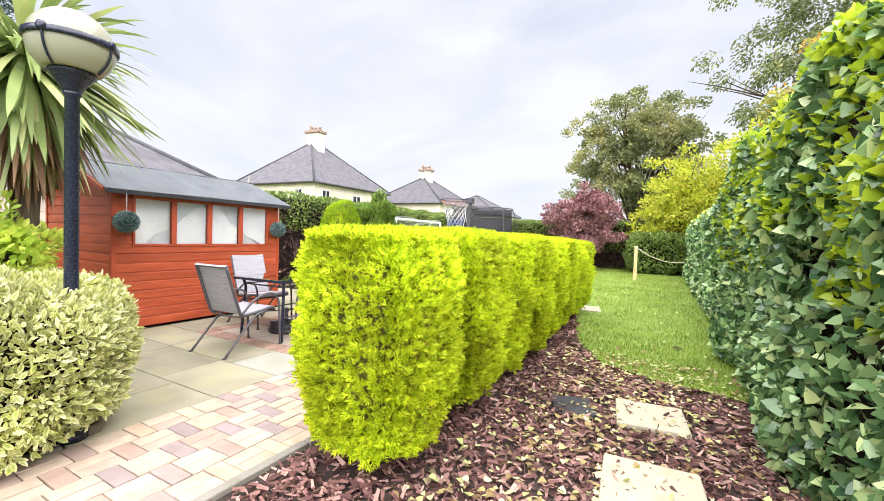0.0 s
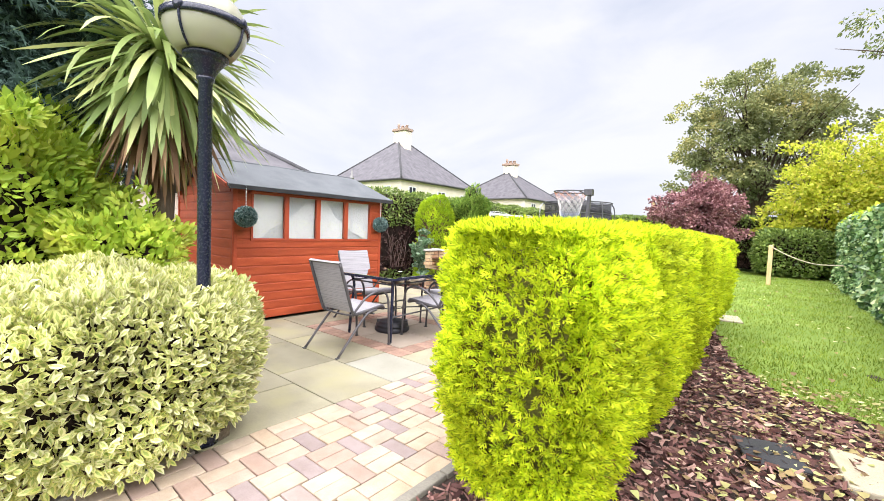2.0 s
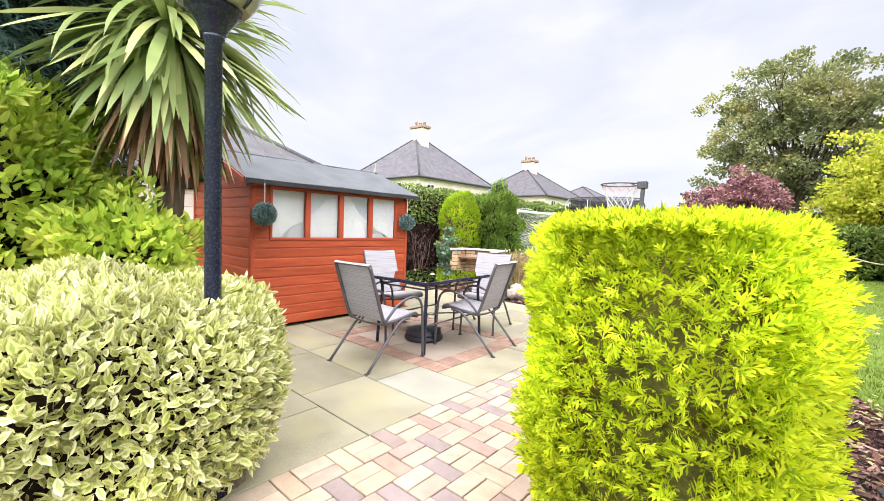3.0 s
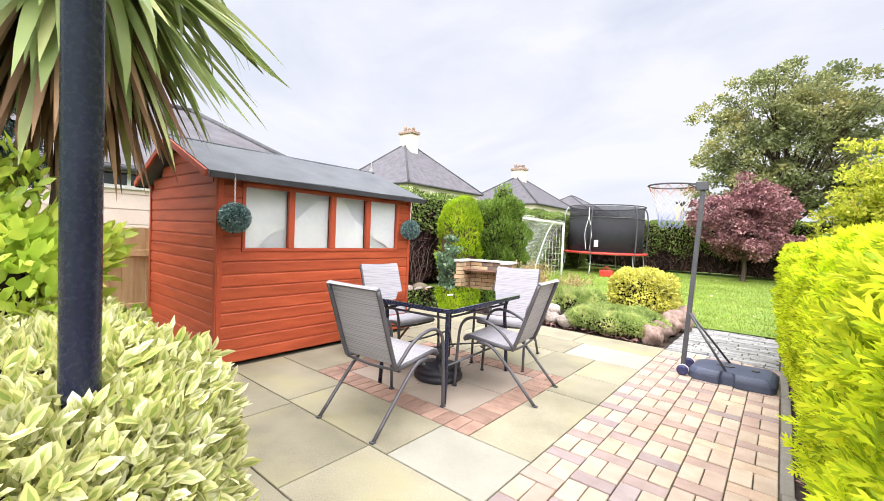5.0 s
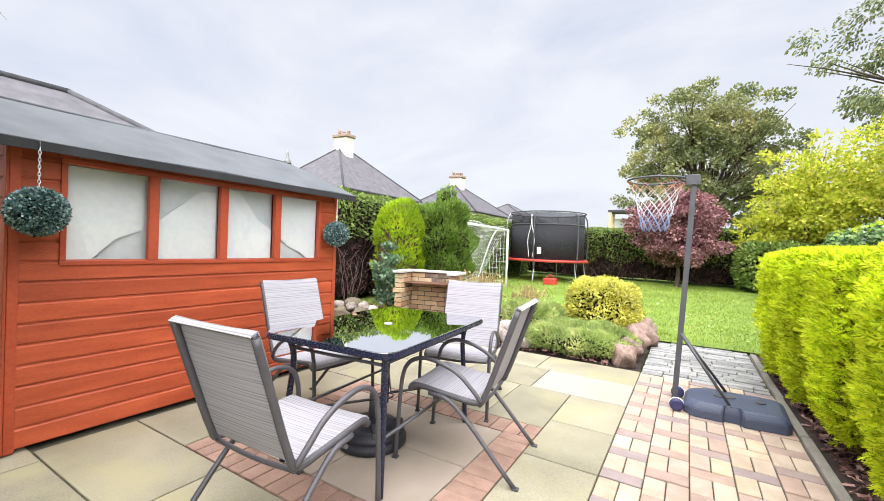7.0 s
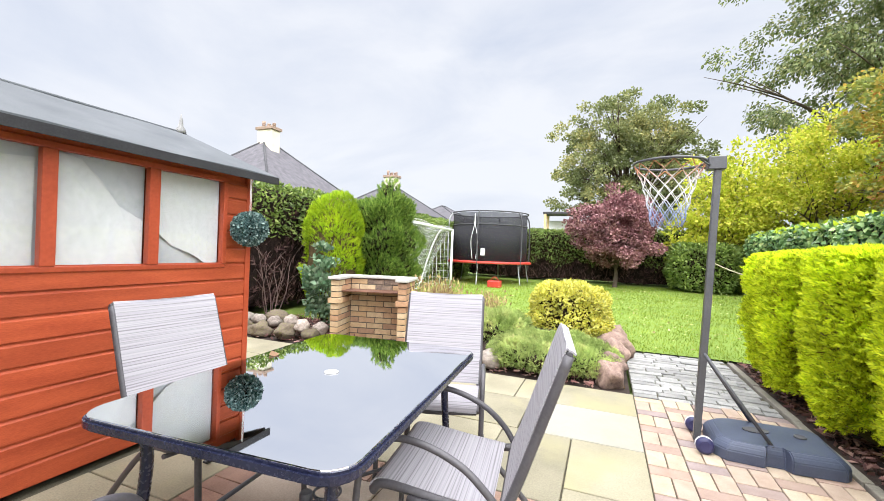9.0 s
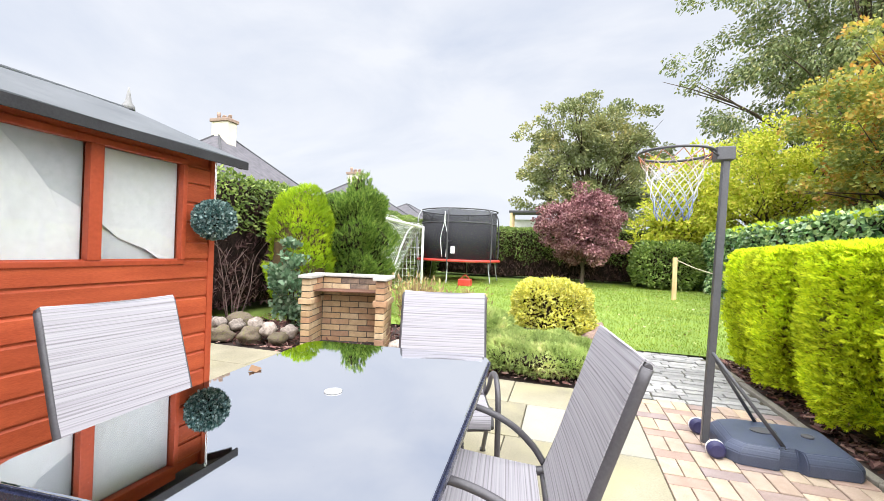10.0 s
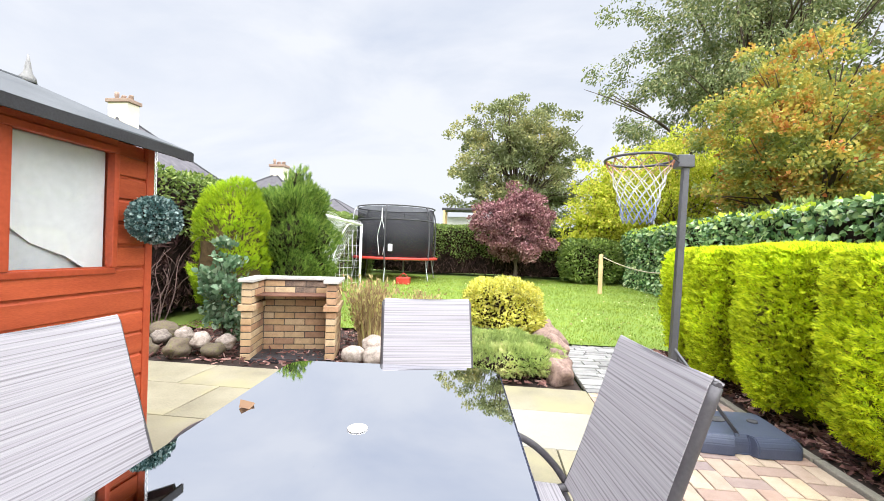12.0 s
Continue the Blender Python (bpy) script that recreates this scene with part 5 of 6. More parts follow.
pb = thing("parasol_base", "round black ribbed parasol base under the table", "parasol base", (-1.27, 5.62, 0))
part("body", lathe(bmesh.new(), [(0.20, 0.0), (0.215, 0.015), (0.215, 0.045), (0.19, 0.055), (0.20, 0.065), (0.20, 0.09), (0.165, 0.10), (0.17, 0.108), (0.15, 0.125), (0.06, 0.135), (0.035, 0.15)], 36), M["rubber"], pb)
part("sleeve", lathe(bmesh.new(), [(0.024, 0.14), (0.024, 0.30), (0.02, 0.305)], 16), M["dark_steel"], pb)
for k in range(4):
    a = radians(45 + 90 * k)
    part("web", boxed(-0.09, 0.09, -0.012, 0.012, 0.10, 0.135, bevel=0.004), M["felt_dark"], pb, m=pose(0.1 * math.cos(a), 0.1 * math.sin(a), 0, 0, 0, math.degrees(a)))

# ---- basketball stand ----
M["navy"] = surface("navy_plastic", (0.03, 0.03, 0.09), (0.05, 0.05, 0.13), 0.4, 6, 90, 0.05)


def rounded_disc(rx, ry, z0, z1):
    bm = lathe(bmesh.new(), [(1.0, z0), (1.0, z1)], 24)
    for v in bm.verts:
        v.co.x, v.co.y = v.co.x * rx, v.co.y * ry
    return bm


stand = thing("basketball_stand", "portable basketball hoop on a dark plastic base", "basketball hoop", (0, 0, 0))
M["base_plastic"] = surface("blue_grey_plastic", (0.045, 0.056, 0.092), (0.075, 0.09, 0.14), 0.45, 6, 150, 0.12)
bm = bmesh.new()
tube(bm, [(0.325, 7.535, 0.03), (0.362, 7.55, 0.9), (0.40, 7.57, 1.88)], 0.029, 4)
for f in bm.faces:
    f.smooth = False
bmesh.ops.bevel(bm, geom=[e for e in bm.edges if abs(e.verts[0].co.z - e.verts[1].co.z) > 0.3], offset=0.005, segments=2, affect="EDGES")
part("pole", bm, M["dark_steel"], stand)


def moulded(outline, z0, z1, inset, drop):
    """A moulded block: an outline raised with a shoulder that slopes in."""
    c = Vector((sum(x for x, y in outline) / len(outline), sum(y for x, y in outline) / len(outline), 0))
    bm = bmesh.new()
    rings = []
    for z, k in ((z0, 0.0), (z1 - drop, 0.0), (z1 - drop * 0.4, inset * 0.4), (z1, inset)):
        rings.append([bm.verts.new((x + (c.x - x) * k, y + (c.y - y) * k, z)) for x, y in outline])
    n = len(outline)
    for a, b in zip(rings, rings[1:]):
        for q in range(n):
            bm.faces.new((a[q], a[(q + 1) % n], b[(q + 1) % n], b[q]))
    bm.faces.new(rings[0][::-1])
    bm.faces.new(rings[-1])
    bmesh.ops.bevel(bm, geom=bm.edges[:], offset=0.006, segments=2, affect="EDGES")
    return bm


base = part("base", moulded([(0.39, 7.42), (0.45, 7.35), (0.64, 7.335), (0.66, 7.385), (0.75, 7.385), (0.77, 7.33), (1.02, 7.345), (1.055, 7.385), (1.075, 7.80), (1.04, 7.845), (0.54, 7.84), (0.45, 7.80), (0.40, 7.74)], 0.0, 0.118, 0.16, 0.05), M["base_plastic"], stand, "blue-grey blow-moulded base")
part("moulded_badge", rounded_disc(0.075, 0.045, 0.119, 0.125), M["felt_dark"], base, m=pose(0.67, 7.62, 0, 0, 0, 12))
part("filler_cap", lathe(bmesh.new(), [(0.032, 0.116), (0.032, 0.127), (0.026, 0.130)], 20, (0.90, 7.62, 0)), M["felt_dark"], base)
for y in (7.39, 7.74):
    w = part("wheel", lathe(bmesh.new(), [(0.016, -0.022), (0.047, -0.02), (0.052, 0), (0.047, 0.02), (0.016, 0.022)], 20), M["navy"], stand, m=pose(0.345, y, 0.053, 90, 0, 0))
    part("hub", lathe(bmesh.new(), [(0.034, -0.024), (0.038, -0.01), (0.038, 0.01), (0.034, 0.024)], 16), M["navy"], w)
    part("wheel_rim", tube(bmesh.new(), [(0.045 * math.cos(q), 0.045 * math.sin(q), -0.02) for q in (2 * math.pi * k / 20 for k in range(21))], 0.008, 6, caps=False), M["white_paint"], w)
for y in (7.41, 7.79):
    part("strut", tube(bmesh.new(), [(0.35, 7.545 + (y - 7.6) * 0.08, 0.60), (0.70, y, 0.10)], 0.011, 8), M["dark_steel"], stand)
RC = Vector((0.118, 7.62, 1.872))
part("bracket", boxed(-0.03, 0.075, -0.045, 0.045, -0.05, 0.035, bevel=0.006), M["dark_steel"], stand, m=pose(0.365, 7.575, 1.86))
rim = part("rim", tube(bmesh.new(), [(RC.x + 0.225 * math.cos(a), RC.y + 0.225 * math.sin(a), RC.z) for a in (2 * math.pi * q / 32 for q in range(33))], 0.009, 8, caps=False), M["dark_steel"], stand)
for s in (-1, 1):
    part("rim_brace", tube(bmesh.new(), [(0.36, 7.575 + 0.03 * s, 1.83), (0.28, 7.615 + 0.13 * s, 1.868)], 0.006, 6), M["dark_steel"], stand)


def net_material():
    m, n, l, b = nodes_of("net_cord")
    geo, sep = n.new("ShaderNodeNewGeometry"), n.new("ShaderNodeSeparateXYZ")
    r = ramp_node(n, [(0.25, (0.25, 0.30, 0.48)), (0.45, (0.62, 0.62, 0.63)), (0.72, (0.62, 0.60, 0.58)), (0.9, (0.42, 0.16, 0.08))])
    mr = n.new("ShaderNodeMapRange")
    mr.inputs["From Min"].default_value, mr.inputs["From Max"].default_value = 1.42, 1.88
    l.new(geo.outputs["Position"], sep.inputs[0])
    l.new(sep.outputs["Z"], mr.inputs["Value"])
    l.new(mr.outputs["Result"], r.inputs["Fac"])
    l.new(r.outputs["Color"], b.inputs["Base Color"])
    b.inputs["Roughness"].default_value = 0.8
    return m


M["net_cord"] = net_material()
bm = bmesh.new()
for k in range(12):
    for s in (-1, 1):
        pts = []
        for q in range(9):
            a = 2 * math.pi * (k + s * q * 0.5) / 12
            rr = 0.222 - 0.13 * (q / 8) ** 0.65 + (0.01 if q % 2 else 0)
            pts.append((RC.x + rr * math.cos(a), RC.y + rr * math.sin(a), RC.z - 0.008 - 0.43 * q / 8))
        tube(bm, pts, 0.0032, 4)
nt = part("net", bm, M["net_cord"], rim, "knotted cord net fading from red to white and blue")

# ---- goal ----
goal = thing("football_goal", "white metal football goal with a sagging white net", "goal", (0, 0, 0))
GA, GB, GZ = Vector((-3.95, 11.85, 0)), Vector((-4.21, 15.0, 0.05)), 1.77
part("crossbar", tube(bmesh.new(), [(GA.x, GA.y, GZ), (GB.x, GB.y, GZ)], 0.032, 10), M["white_paint"], goal)
for p in (GA, GB):
    part("post", tube(bmesh.new(), [(p.x, p.y, 0.0), (p.x, p.y, GZ + 0.03)], 0.032, 10), M["white_paint"], goal)
    part("back_stay", tube(bmesh.new(), bent([(p.x, p.y, GZ), (p.x - 0.45, p.y, GZ - 0.12), (p.x - 1.0, p.y, 0.05)], 5), 0.018, 8), M["white_paint"], goal)
part("ground_bar", tube(bmesh.new(), [(GA.x - 1.0, GA.y, 0.06), (GB.x - 1.0, GB.y, 0.1)], 0.018, 8), M["white_paint"], goal)
bm = bmesh.new()


def goal_net(u, v):
    p = GA.lerp(GB, u)
    x = p.x - 0.05 - 0.95 * v ** 0.8
    z = GZ * (1 - v) + 0.06 - 0.16 * math.sin(math.pi * u) * math.sin(math.pi * v) + 0.03 * math.sin(9 * u + 5 * v)
    return (x + 0.06 * math.sin(7 * u), p.y, max(0.04, z))


for k in range(27):
    tube(bm, [goal_net(k / 26, q / 14) for q in range(15)], 0.004, 4)
for k in range(17):
    tube(bm, [goal_net(q / 26, k / 16) for q in range(27)], 0.004, 4)
for p, u in ((GA, 0), (GB, 1)):
    for k in range(1, 9):
        e = goal_net(u, k / 9)
        tube(bm, [(p.x, p.y, GZ * (1 - k / 9) + 0.06), e], 0.004, 4)
        tube(bm, [(p.x - 0.11 * k, p.y, 0.04), (p.x - 0.11 * k, p.y, goal_net(u, max(0, (0.11 * k - 0.05)) ** 1.25)[2])], 0.004, 4)
part("net", bm, M["white_paint"], goal, "white knotted net")

# ---- trampoline ----
TC, TR, TM, TT = Vector((-4.15, 18.7, 0.11)), 1.40, 0.76, 2.45
tramp = thing("trampoline", "trampoline with red edge pad and black net enclosure", "trampoline", tuple(TC))
M["red_pad"] = surface("red_vinyl", (0.40, 0.03, 0.02), (0.55, 0.06, 0.04), 0.45, 5, 90, 0.1)
M["galv"] = surface("galvanised_steel", (0.40, 0.41, 0.42), (0.58, 0.59, 0.60), 0.4, 8, 120, 0.1, metal=0.6)


def mesh_cloth(name, col, cover):
    m, n, l, b = nodes_of(name)
    b.inputs["Base Color"].default_value, b.inputs["Roughness"].default_value = (*col, 1), 0.85
    tr, mx = n.new("ShaderNodeBsdfTransparent"), n.new("ShaderNodeMixShader")
    co, ns, mr = n.new("ShaderNodeTexCoord"), n.new("ShaderNodeTexNoise"), n.new("ShaderNodeMapRange")
    ns.inputs["Scale"].default_value = 1.8
    mr.inputs["To Min"].default_value, mr.inputs["To Max"].default_value = cover - 0.1, cover + 0.1
    l.new(co.outputs["Object"], ns.inputs["Vector"])
    l.new(ns.outputs["Fac"], mr.inputs["Value"])
    l.new(mr.outputs["Result"], mx.inputs["Fac"])
    l.new(tr.outputs["BSDF"], mx.inputs[1])
    l.new(b.outputs["BSDF"], mx.inputs[2])
    l.new(mx.outputs["Shader"], n["Material Output"].inputs["Surface"])
    return m


M["net_black"] = mesh_cloth("black_enclosure_net", (0.02, 0.02, 0.024), 0.72)
M["net_top"] = mesh_cloth("thin_black_net", (0.02, 0.02, 0.024), 0.42)


def ring_pts(r, z, n=48):
    return [(r * math.cos(2 * math.pi * q / n), r * math.sin(2 * math.pi * q / n), z) for q in range(n + 1)]


def wall_ring(r, z0, z1, n=48, wob=0.0, t=0.006):
    bm = bmesh.new()
    rows = [[bm.verts.new(((rr + wob * math.sin(8 * a)) * math.cos(a), (rr + wob * math.sin(8 * a)) * math.sin(a), z)) for a in (2 * math.pi * q / n for q in range(n))] for rr, z in ((r, z0), (r, z1), (r - t, z1), (r - t, z0))]
    for i in range(4):
        a, b = rows[i], rows[(i + 1) % 4]
        for q in range(n):
            bm.faces.new((a[q], a[(q + 1) % n], b[(q + 1) % n], b[q])).smooth = True
    return bm


part("pad", lathe(bmesh.new(), [(TR - 0.22, TM + 0.0), (TR - 0.2, TM + 0.03), (TR + 0.05, TM + 0.03), (TR + 0.09, TM), (TR + 0.09, TM - 0.05)], 48), M["red_pad"], tramp, "red padded edge")
part("mat", lathe(bmesh.new(), [(TR - 0.26, TM + 0.032), (0.01, TM + 0.034)], 40), M["felt_dark"], tramp)
part("frame_ring", tube(bmesh.new(), ring_pts(TR, TM - 0.04), 0.02, 8, caps=False), M["galv"], tramp)
part("net_wall", wall_ring(TR - 0.1, TM + 0.03, TM + 1.25, wob=0.03), M["net_black"], tramp, "black netting wall")
part("net_header", wall_ring(TR - 0.1, TM + 1.27, TT - 0.03, wob=0.02), M["net_top"], tramp, "thin see-through net header")
part("net_band", wall_ring(TR - 0.09, TM + 1.235, TM + 1.275, wob=0.03), M["felt_dark"], tramp)
part("top_ring", tube(bmesh.new(), ring_pts(TR - 0.05, TT), 0.022, 8, caps=False), M["felt_dark"], tramp)
for k in range(6):
    a = radians(30 + 60 * k)
    c, s = math.cos(a), math.sin(a)
    part("pole", tube(bmesh.new(), bent([((TR + 0.05) * c, (TR + 0.05) * s, TM - 0.3), ((TR + 0.1) * c, (TR + 0.1) * s, TM + 0.4), ((TR + 0.08) * c, (TR + 0.08) * s, TT - 0.3), ((TR - 0.05) * c, (TR - 0.05) * s, TT)], 4), 0.024, 8), M["galv" if k == 3 else "felt_dark"], tramp)
    part("leg", tube(bmesh.new(), bent([((TR - 0.02) * c, (TR - 0.02) * s, TM - 0.05), ((TR + 0.03) * c, (TR + 0.03) * s, 0.35), ((TR + 0.1) * c, (TR + 0.1) * s, 0.0)], 4), 0.02, 8), M["galv"], tramp)
for s in (-1, 1):
    part("doorway_edge", tube(bmesh.new(), bent([(-0.15, -TR + 0.06, TT - 0.1), (-0.15 + 0.02 * s, -TR + 0.06, TM + 1.2), (-0.15 + 0.12 * s, -TR + 0.06, TM + 0.7), (-0.15 + 0.06 * s, -TR + 0.06, TM + 0.1)], 5), 0.012, 6), M["white_paint"], tramp)
part("label_patch", boxed(0.08, 0.22, -TR + 0.03, -TR + 0.05, TM + 0.22, TM + 0.45, bevel=0.004), M["white_paint"], tramp)

crate = thing("toy_crate", "small red plastic toy box on the grass", "toy", (-3.45, 16.9, 0.1))
part("body", boxed(-0.2, 0.2, -0.15, 0.15, 0, 0.22, bevel=0.03), M["red_pad"], crate)
part("handle", tube(bmesh.new(), bent([(-0.15, 0, 0.2), (0, 0, 0.34), (0.15, 0, 0.2)], 5), 0.014, 8), M["red_pad"], crate)

# ---- post and rope by the lawn ----
post = thing("rope_post", "short timber post with a slack rope", "post", (2.22, 16.5, 0.08))
part("post", boxed(-0.05, 0.05, -0.05, 0.05, -0.1, 1.13, bevel=0.012), M["timber"], post)
part("rope", tube(bmesh.new(), bent([(0, 0, 1.08), (0.4, -0.5, 0.86), (0.85, -1.1, 0.72), (1.3, -1.7, 0.74)], 6), 0.014, 6), M["stone_pale"], post, "pale slack rope")

# ---- brick barbecue ----
bbq = thing("brick_barbecue", "three-sided buff brick barbecue with a pale stone cap", "barbecue", (-3.40, 8.58, 0), "", 14)
M["buff_brick"] = surface("buff_brick", (0.72, 0.70, 0.68), (1.0, 1.0, 1.0), 0.85, 14, 120, 0.4, tones=[(0.52, 0.36, 0.20), (0.58, 0.42, 0.25), (0.46, 0.28, 0.16), (0.60, 0.46, 0.29), (0.50, 0.33, 0.20), (0.40, 0.25, 0.16), (0.54, 0.40, 0.24)])
M["soot_brick"] = surface("sooty_brick", (0.07, 0.055, 0.05), (0.30, 0.22, 0.16), 0.9, 9, 90, 0.4)
M["mortar"] = surface("mortar", (0.06, 0.05, 0.04), (0.13, 0.11, 0.09), 0.95, 10, 120, 0.4)
BW, BD, BH, BT, PITCH = 0.95, 0.52, 0.062, 0.103, 0.0727
bm = bmesh.new()
box(bm, 0.008, BT - 0.008, 0.008, BD - 0.008, 0, 0.80)
box(bm, BW - BT + 0.008, BW - 0.008, 0.008, BD - 0.008, 0, 0.80)
box(bm, BT - 0.008, BW - BT + 0.008, BD - BT + 0.008, BD - 0.008, 0, 0.80)
part("mortar_core", bm, M["mortar"], bbq)
BRICKS = {}


def brick_mesh(lx, ly, lz, mat="buff_brick"):
    key = (round(lx, 3), round(ly, 3), mat)
    if key not in BRICKS:
        bm = bmesh.new()
        box(bm, 0, lx, 0, ly, 0, lz, bevel=0.004)
        me = bpy.data.meshes.new("brick")
        bm.to_mesh(me)
        bm.free()
        me.materials.append(M[mat])
        BRICKS[key] = me
    return BRICKS[key]


def run_of_bricks(a, b, half_first):
    """Start and end of each brick along a wall."""
    out, x = [], a - (0.1125 if half_first else 0.0)
    while x < b - 0.02:
        x0, x1 = max(x, a), min(x + 0.215, b)
        if x1 - x0 > 0.03:
            out.append((x0, x1))
        x += 0.225
    return out


for c in range(11):
    z = 0.004 + c * PITCH
    odd = c % 2 == 1
    proud = 0.026 if c == 7 else 0.0
    for x0 in (0.0, BW - BT):
        for y0, y1 in run_of_bricks(-proud, BD if odd else BD - BT - 0.008, odd):
            wob = random.uniform(-0.002, 0.002)
            piece_of("brick", brick_mesh(BT + 2 * proud, y1 - y0, BH), None, bbq, m=pose(x0 - proud + wob, y0, z, 0, 0, random.uniform(-0.4, 0.4)))
    for x0, x1 in run_of_bricks(BT + 0.008 if odd else 0.0, BW - BT - 0.008 if odd else BW, True):
        sooty = c >= 9 and 0.36 < (x0 + x1) / 2 < 0.72
        piece_of("brick", brick_mesh(x1 - x0, BT, BH, "soot_brick" if sooty else "buff_brick"), None, bbq, m=pose(x0, BD - BT + random.uniform(-0.002, 0.002), z))
part("cap_stone", boxed(-0.03, BT + 0.03, -0.04, BD - BT - 0.034, 0.806, 0.842, bevel=0.008), M["stone_cap"], bbq)
part("cap_stone", boxed(BW - BT - 0.03, BW + 0.03, -0.04, BD - BT - 0.034, 0.806, 0.842, bevel=0.008), M["stone_cap"], bbq)
part("cap_stone", boxed(-0.03, BW / 2 - 0.002, BD - BT - 0.03, BD + 0.03, 0.806, 0.842, bevel=0.008), M["stone_cap"], bbq)
part("cap_stone", boxed(BW / 2 + 0.002, BW + 0.03, BD - BT - 0.03, BD + 0.03, 0.806, 0.842, bevel=0.008), M["stone_cap"], bbq)
part("grill_plate", boxed(BT - 0.02, BW - BT + 0.01, 0.1, BD - BT - 0.004, 0.652, 0.662), M["rust"], bbq, "rusty grill plate")
part("hearth", boxed(BT + 0.004, BW - BT - 0.004, -0.02, BD - BT - 0.004, -0.02, 0.02, bevel=0.004), M["slate"], bbq, "dark sooty hearth slab")

# ---- timber shelter beyond the back hedge ----
shelter = thing("garden_shelter", "small timber garden shelter with a flat roof beyond the hedge", "shelter", (-2.75, 30.0, 0))
part("roof", boxed(-1.05, 1.05, -0.6, 0.9, 3.6, 3.74, bevel=0.03), M["felt_dark"], shelter)
for x in (-0.92, 0.92):
    for y in (-0.5, 0.8):
        part("post", boxed(x - 0.07, x + 0.07, y - 0.07, y + 0.07, -0.1, 3.6, bevel=0.01), M["timber"], shelter)
part("back_wall", boxed(-0.85, 0.85, 0.74, 0.8, 0.0, 3.3), M["white_paint"], shelter)

# ---- rocks ----
def rock_mesh(seed, rough=0.18):
    bm = bmesh.new()
    bmesh.ops.create_icosphere(bm, subdivisions=3, radius=1.0)
    for v in bm.verts:
        d = v.co.normalized()
        v.co = d * (1 + rough * noise.noise(d * 1.3 + Vector((seed * 7.1, 0, 0))) * 1.6 + 0.09 * noise.noise(d * 4 + Vector((0, seed, 0))))
    me = bpy.data.meshes.new("rock")
    bm.to_mesh(me)
    bm.free()
    me.shade_smooth()
    return me


def rock(kind, x, y, z, sx, sy, sz, seed, label, turn=0.0, rough=0.18):
    ob = new("rock", rock_mesh(seed, rough))
    ob.data.materials.append(M[kind])
    ob.matrix_world = pose(x, y, z, 0, 0, turn) @ Matrix.Diagonal((sx, sy, sz, 1))
    return tagged(ob, label, "rock", "rockery stones")


k = 0
for x, y, z, s in ((-4.85, 8.62, 0.07, 0.16), (-4.5, 8.57, 0.07, 0.15), (-4.12, 8.62, 0.08, 0.17), (-3.75, 8.66, 0.05, 0.15), (-5.2, 8.6, 0.07, 0.17)):
    rock("rock_moss", x, y, z, s * 0.95, s * 0.75, s * 0.66, k, "mossy brown rock at the bed edge", k * 50, 0.3)
    k += 1
for x, y, z, s in ((-4.75, 8.78, 0.16, 0.09), (-4.44, 8.76, 0.16, 0.085), (-4.17, 8.78, 0.19, 0.095), (-3.94, 8.72, 0.15, 0.10), (-3.66, 8.74, 0.14, 0.09), (-5.0, 8.8, 0.16, 0.09)):
    rock("rock", x, y, z, s * 1.1, s, s * 0.85, k, "rounded grey cobble on the rock edging", k * 40, 0.2)
    k += 1
rock("rock_moss", -4.6, 9.0, 0.14, 0.19, 0.15, 0.13, 31, "large mossy boulder behind the cobbles", 20)
for x, y, z, s in ((-2.25, 8.75, 0.09, 0.12), (-2.0, 8.72, 0.1, 0.13), (-1.78, 8.68, 0.10, 0.14), (-1.58, 8.66, 0.08, 0.12), (-1.36, 8.62, 0.08, 0.13), (-2.1, 8.95, 0.16, 0.12), (-1.7, 8.9, 0.17, 0.12)):
    rock("rock", x, y, z, s * 1.1, s, s * 0.8, k, "rounded pale cobble at the rockery edge", k * 33, 0.12)
    k += 1
for x, y, z, sx, sy, sz in ((-0.2, 8.62, 0.07, 0.13, 0.12, 0.14), (-0.16, 8.95, 0.09, 0.12, 0.15, 0.14), (-0.14, 9.35, 0.11, 0.13, 0.18, 0.16), (-0.12, 9.8, 0.11, 0.13, 0.18, 0.15), (-0.15, 10.25, 0.12, 0.16, 0.18, 0.17), (-0.3, 10.65, 0.1, 0.2, 0.17, 0.15)):
    rock("rock_red", x, y, z, sx, sy, sz, k, "pinkish brown boulder edging the rockery", k * 29, 0.42)
    k += 1

# ---- low planting in the rockery ----
mound = setting(part("rockery_mound", lathe(bmesh.new(), [(1.35, -0.05), (1.2, 0.08), (0.8, 0.2), (0.3, 0.26)], 24), M["soil"], m=Matrix.Translation((-1.1, 9.75, 0)) @ Matrix.Diagonal((0.75, 0.85, 1, 1))), "raised soil mound of the rockery", "flower bed")
shrub("heather_mat", "low spreading grey-green mat of rockery plants", (-0.80, 9.05, 0.0), (0.68, 0.62, 0.15), 2.4, 15000, 0.055, SPRAY, "heather", deep=0.1, uneven=0.05, flat=0.0, wild=0.9, lift=0.7, shrink=0.06)
shrub("heather_mat", "low tufted rockery plants behind the cobbles", (-1.55, 9.5, 0.05), (0.4, 0.45, 0.2), 2.4, 6000, 0.07, SPRAY, "heather", deep=0.1, uneven=0.05, flat=0.0, wild=0.9, lift=0.7, shrink=0.06)


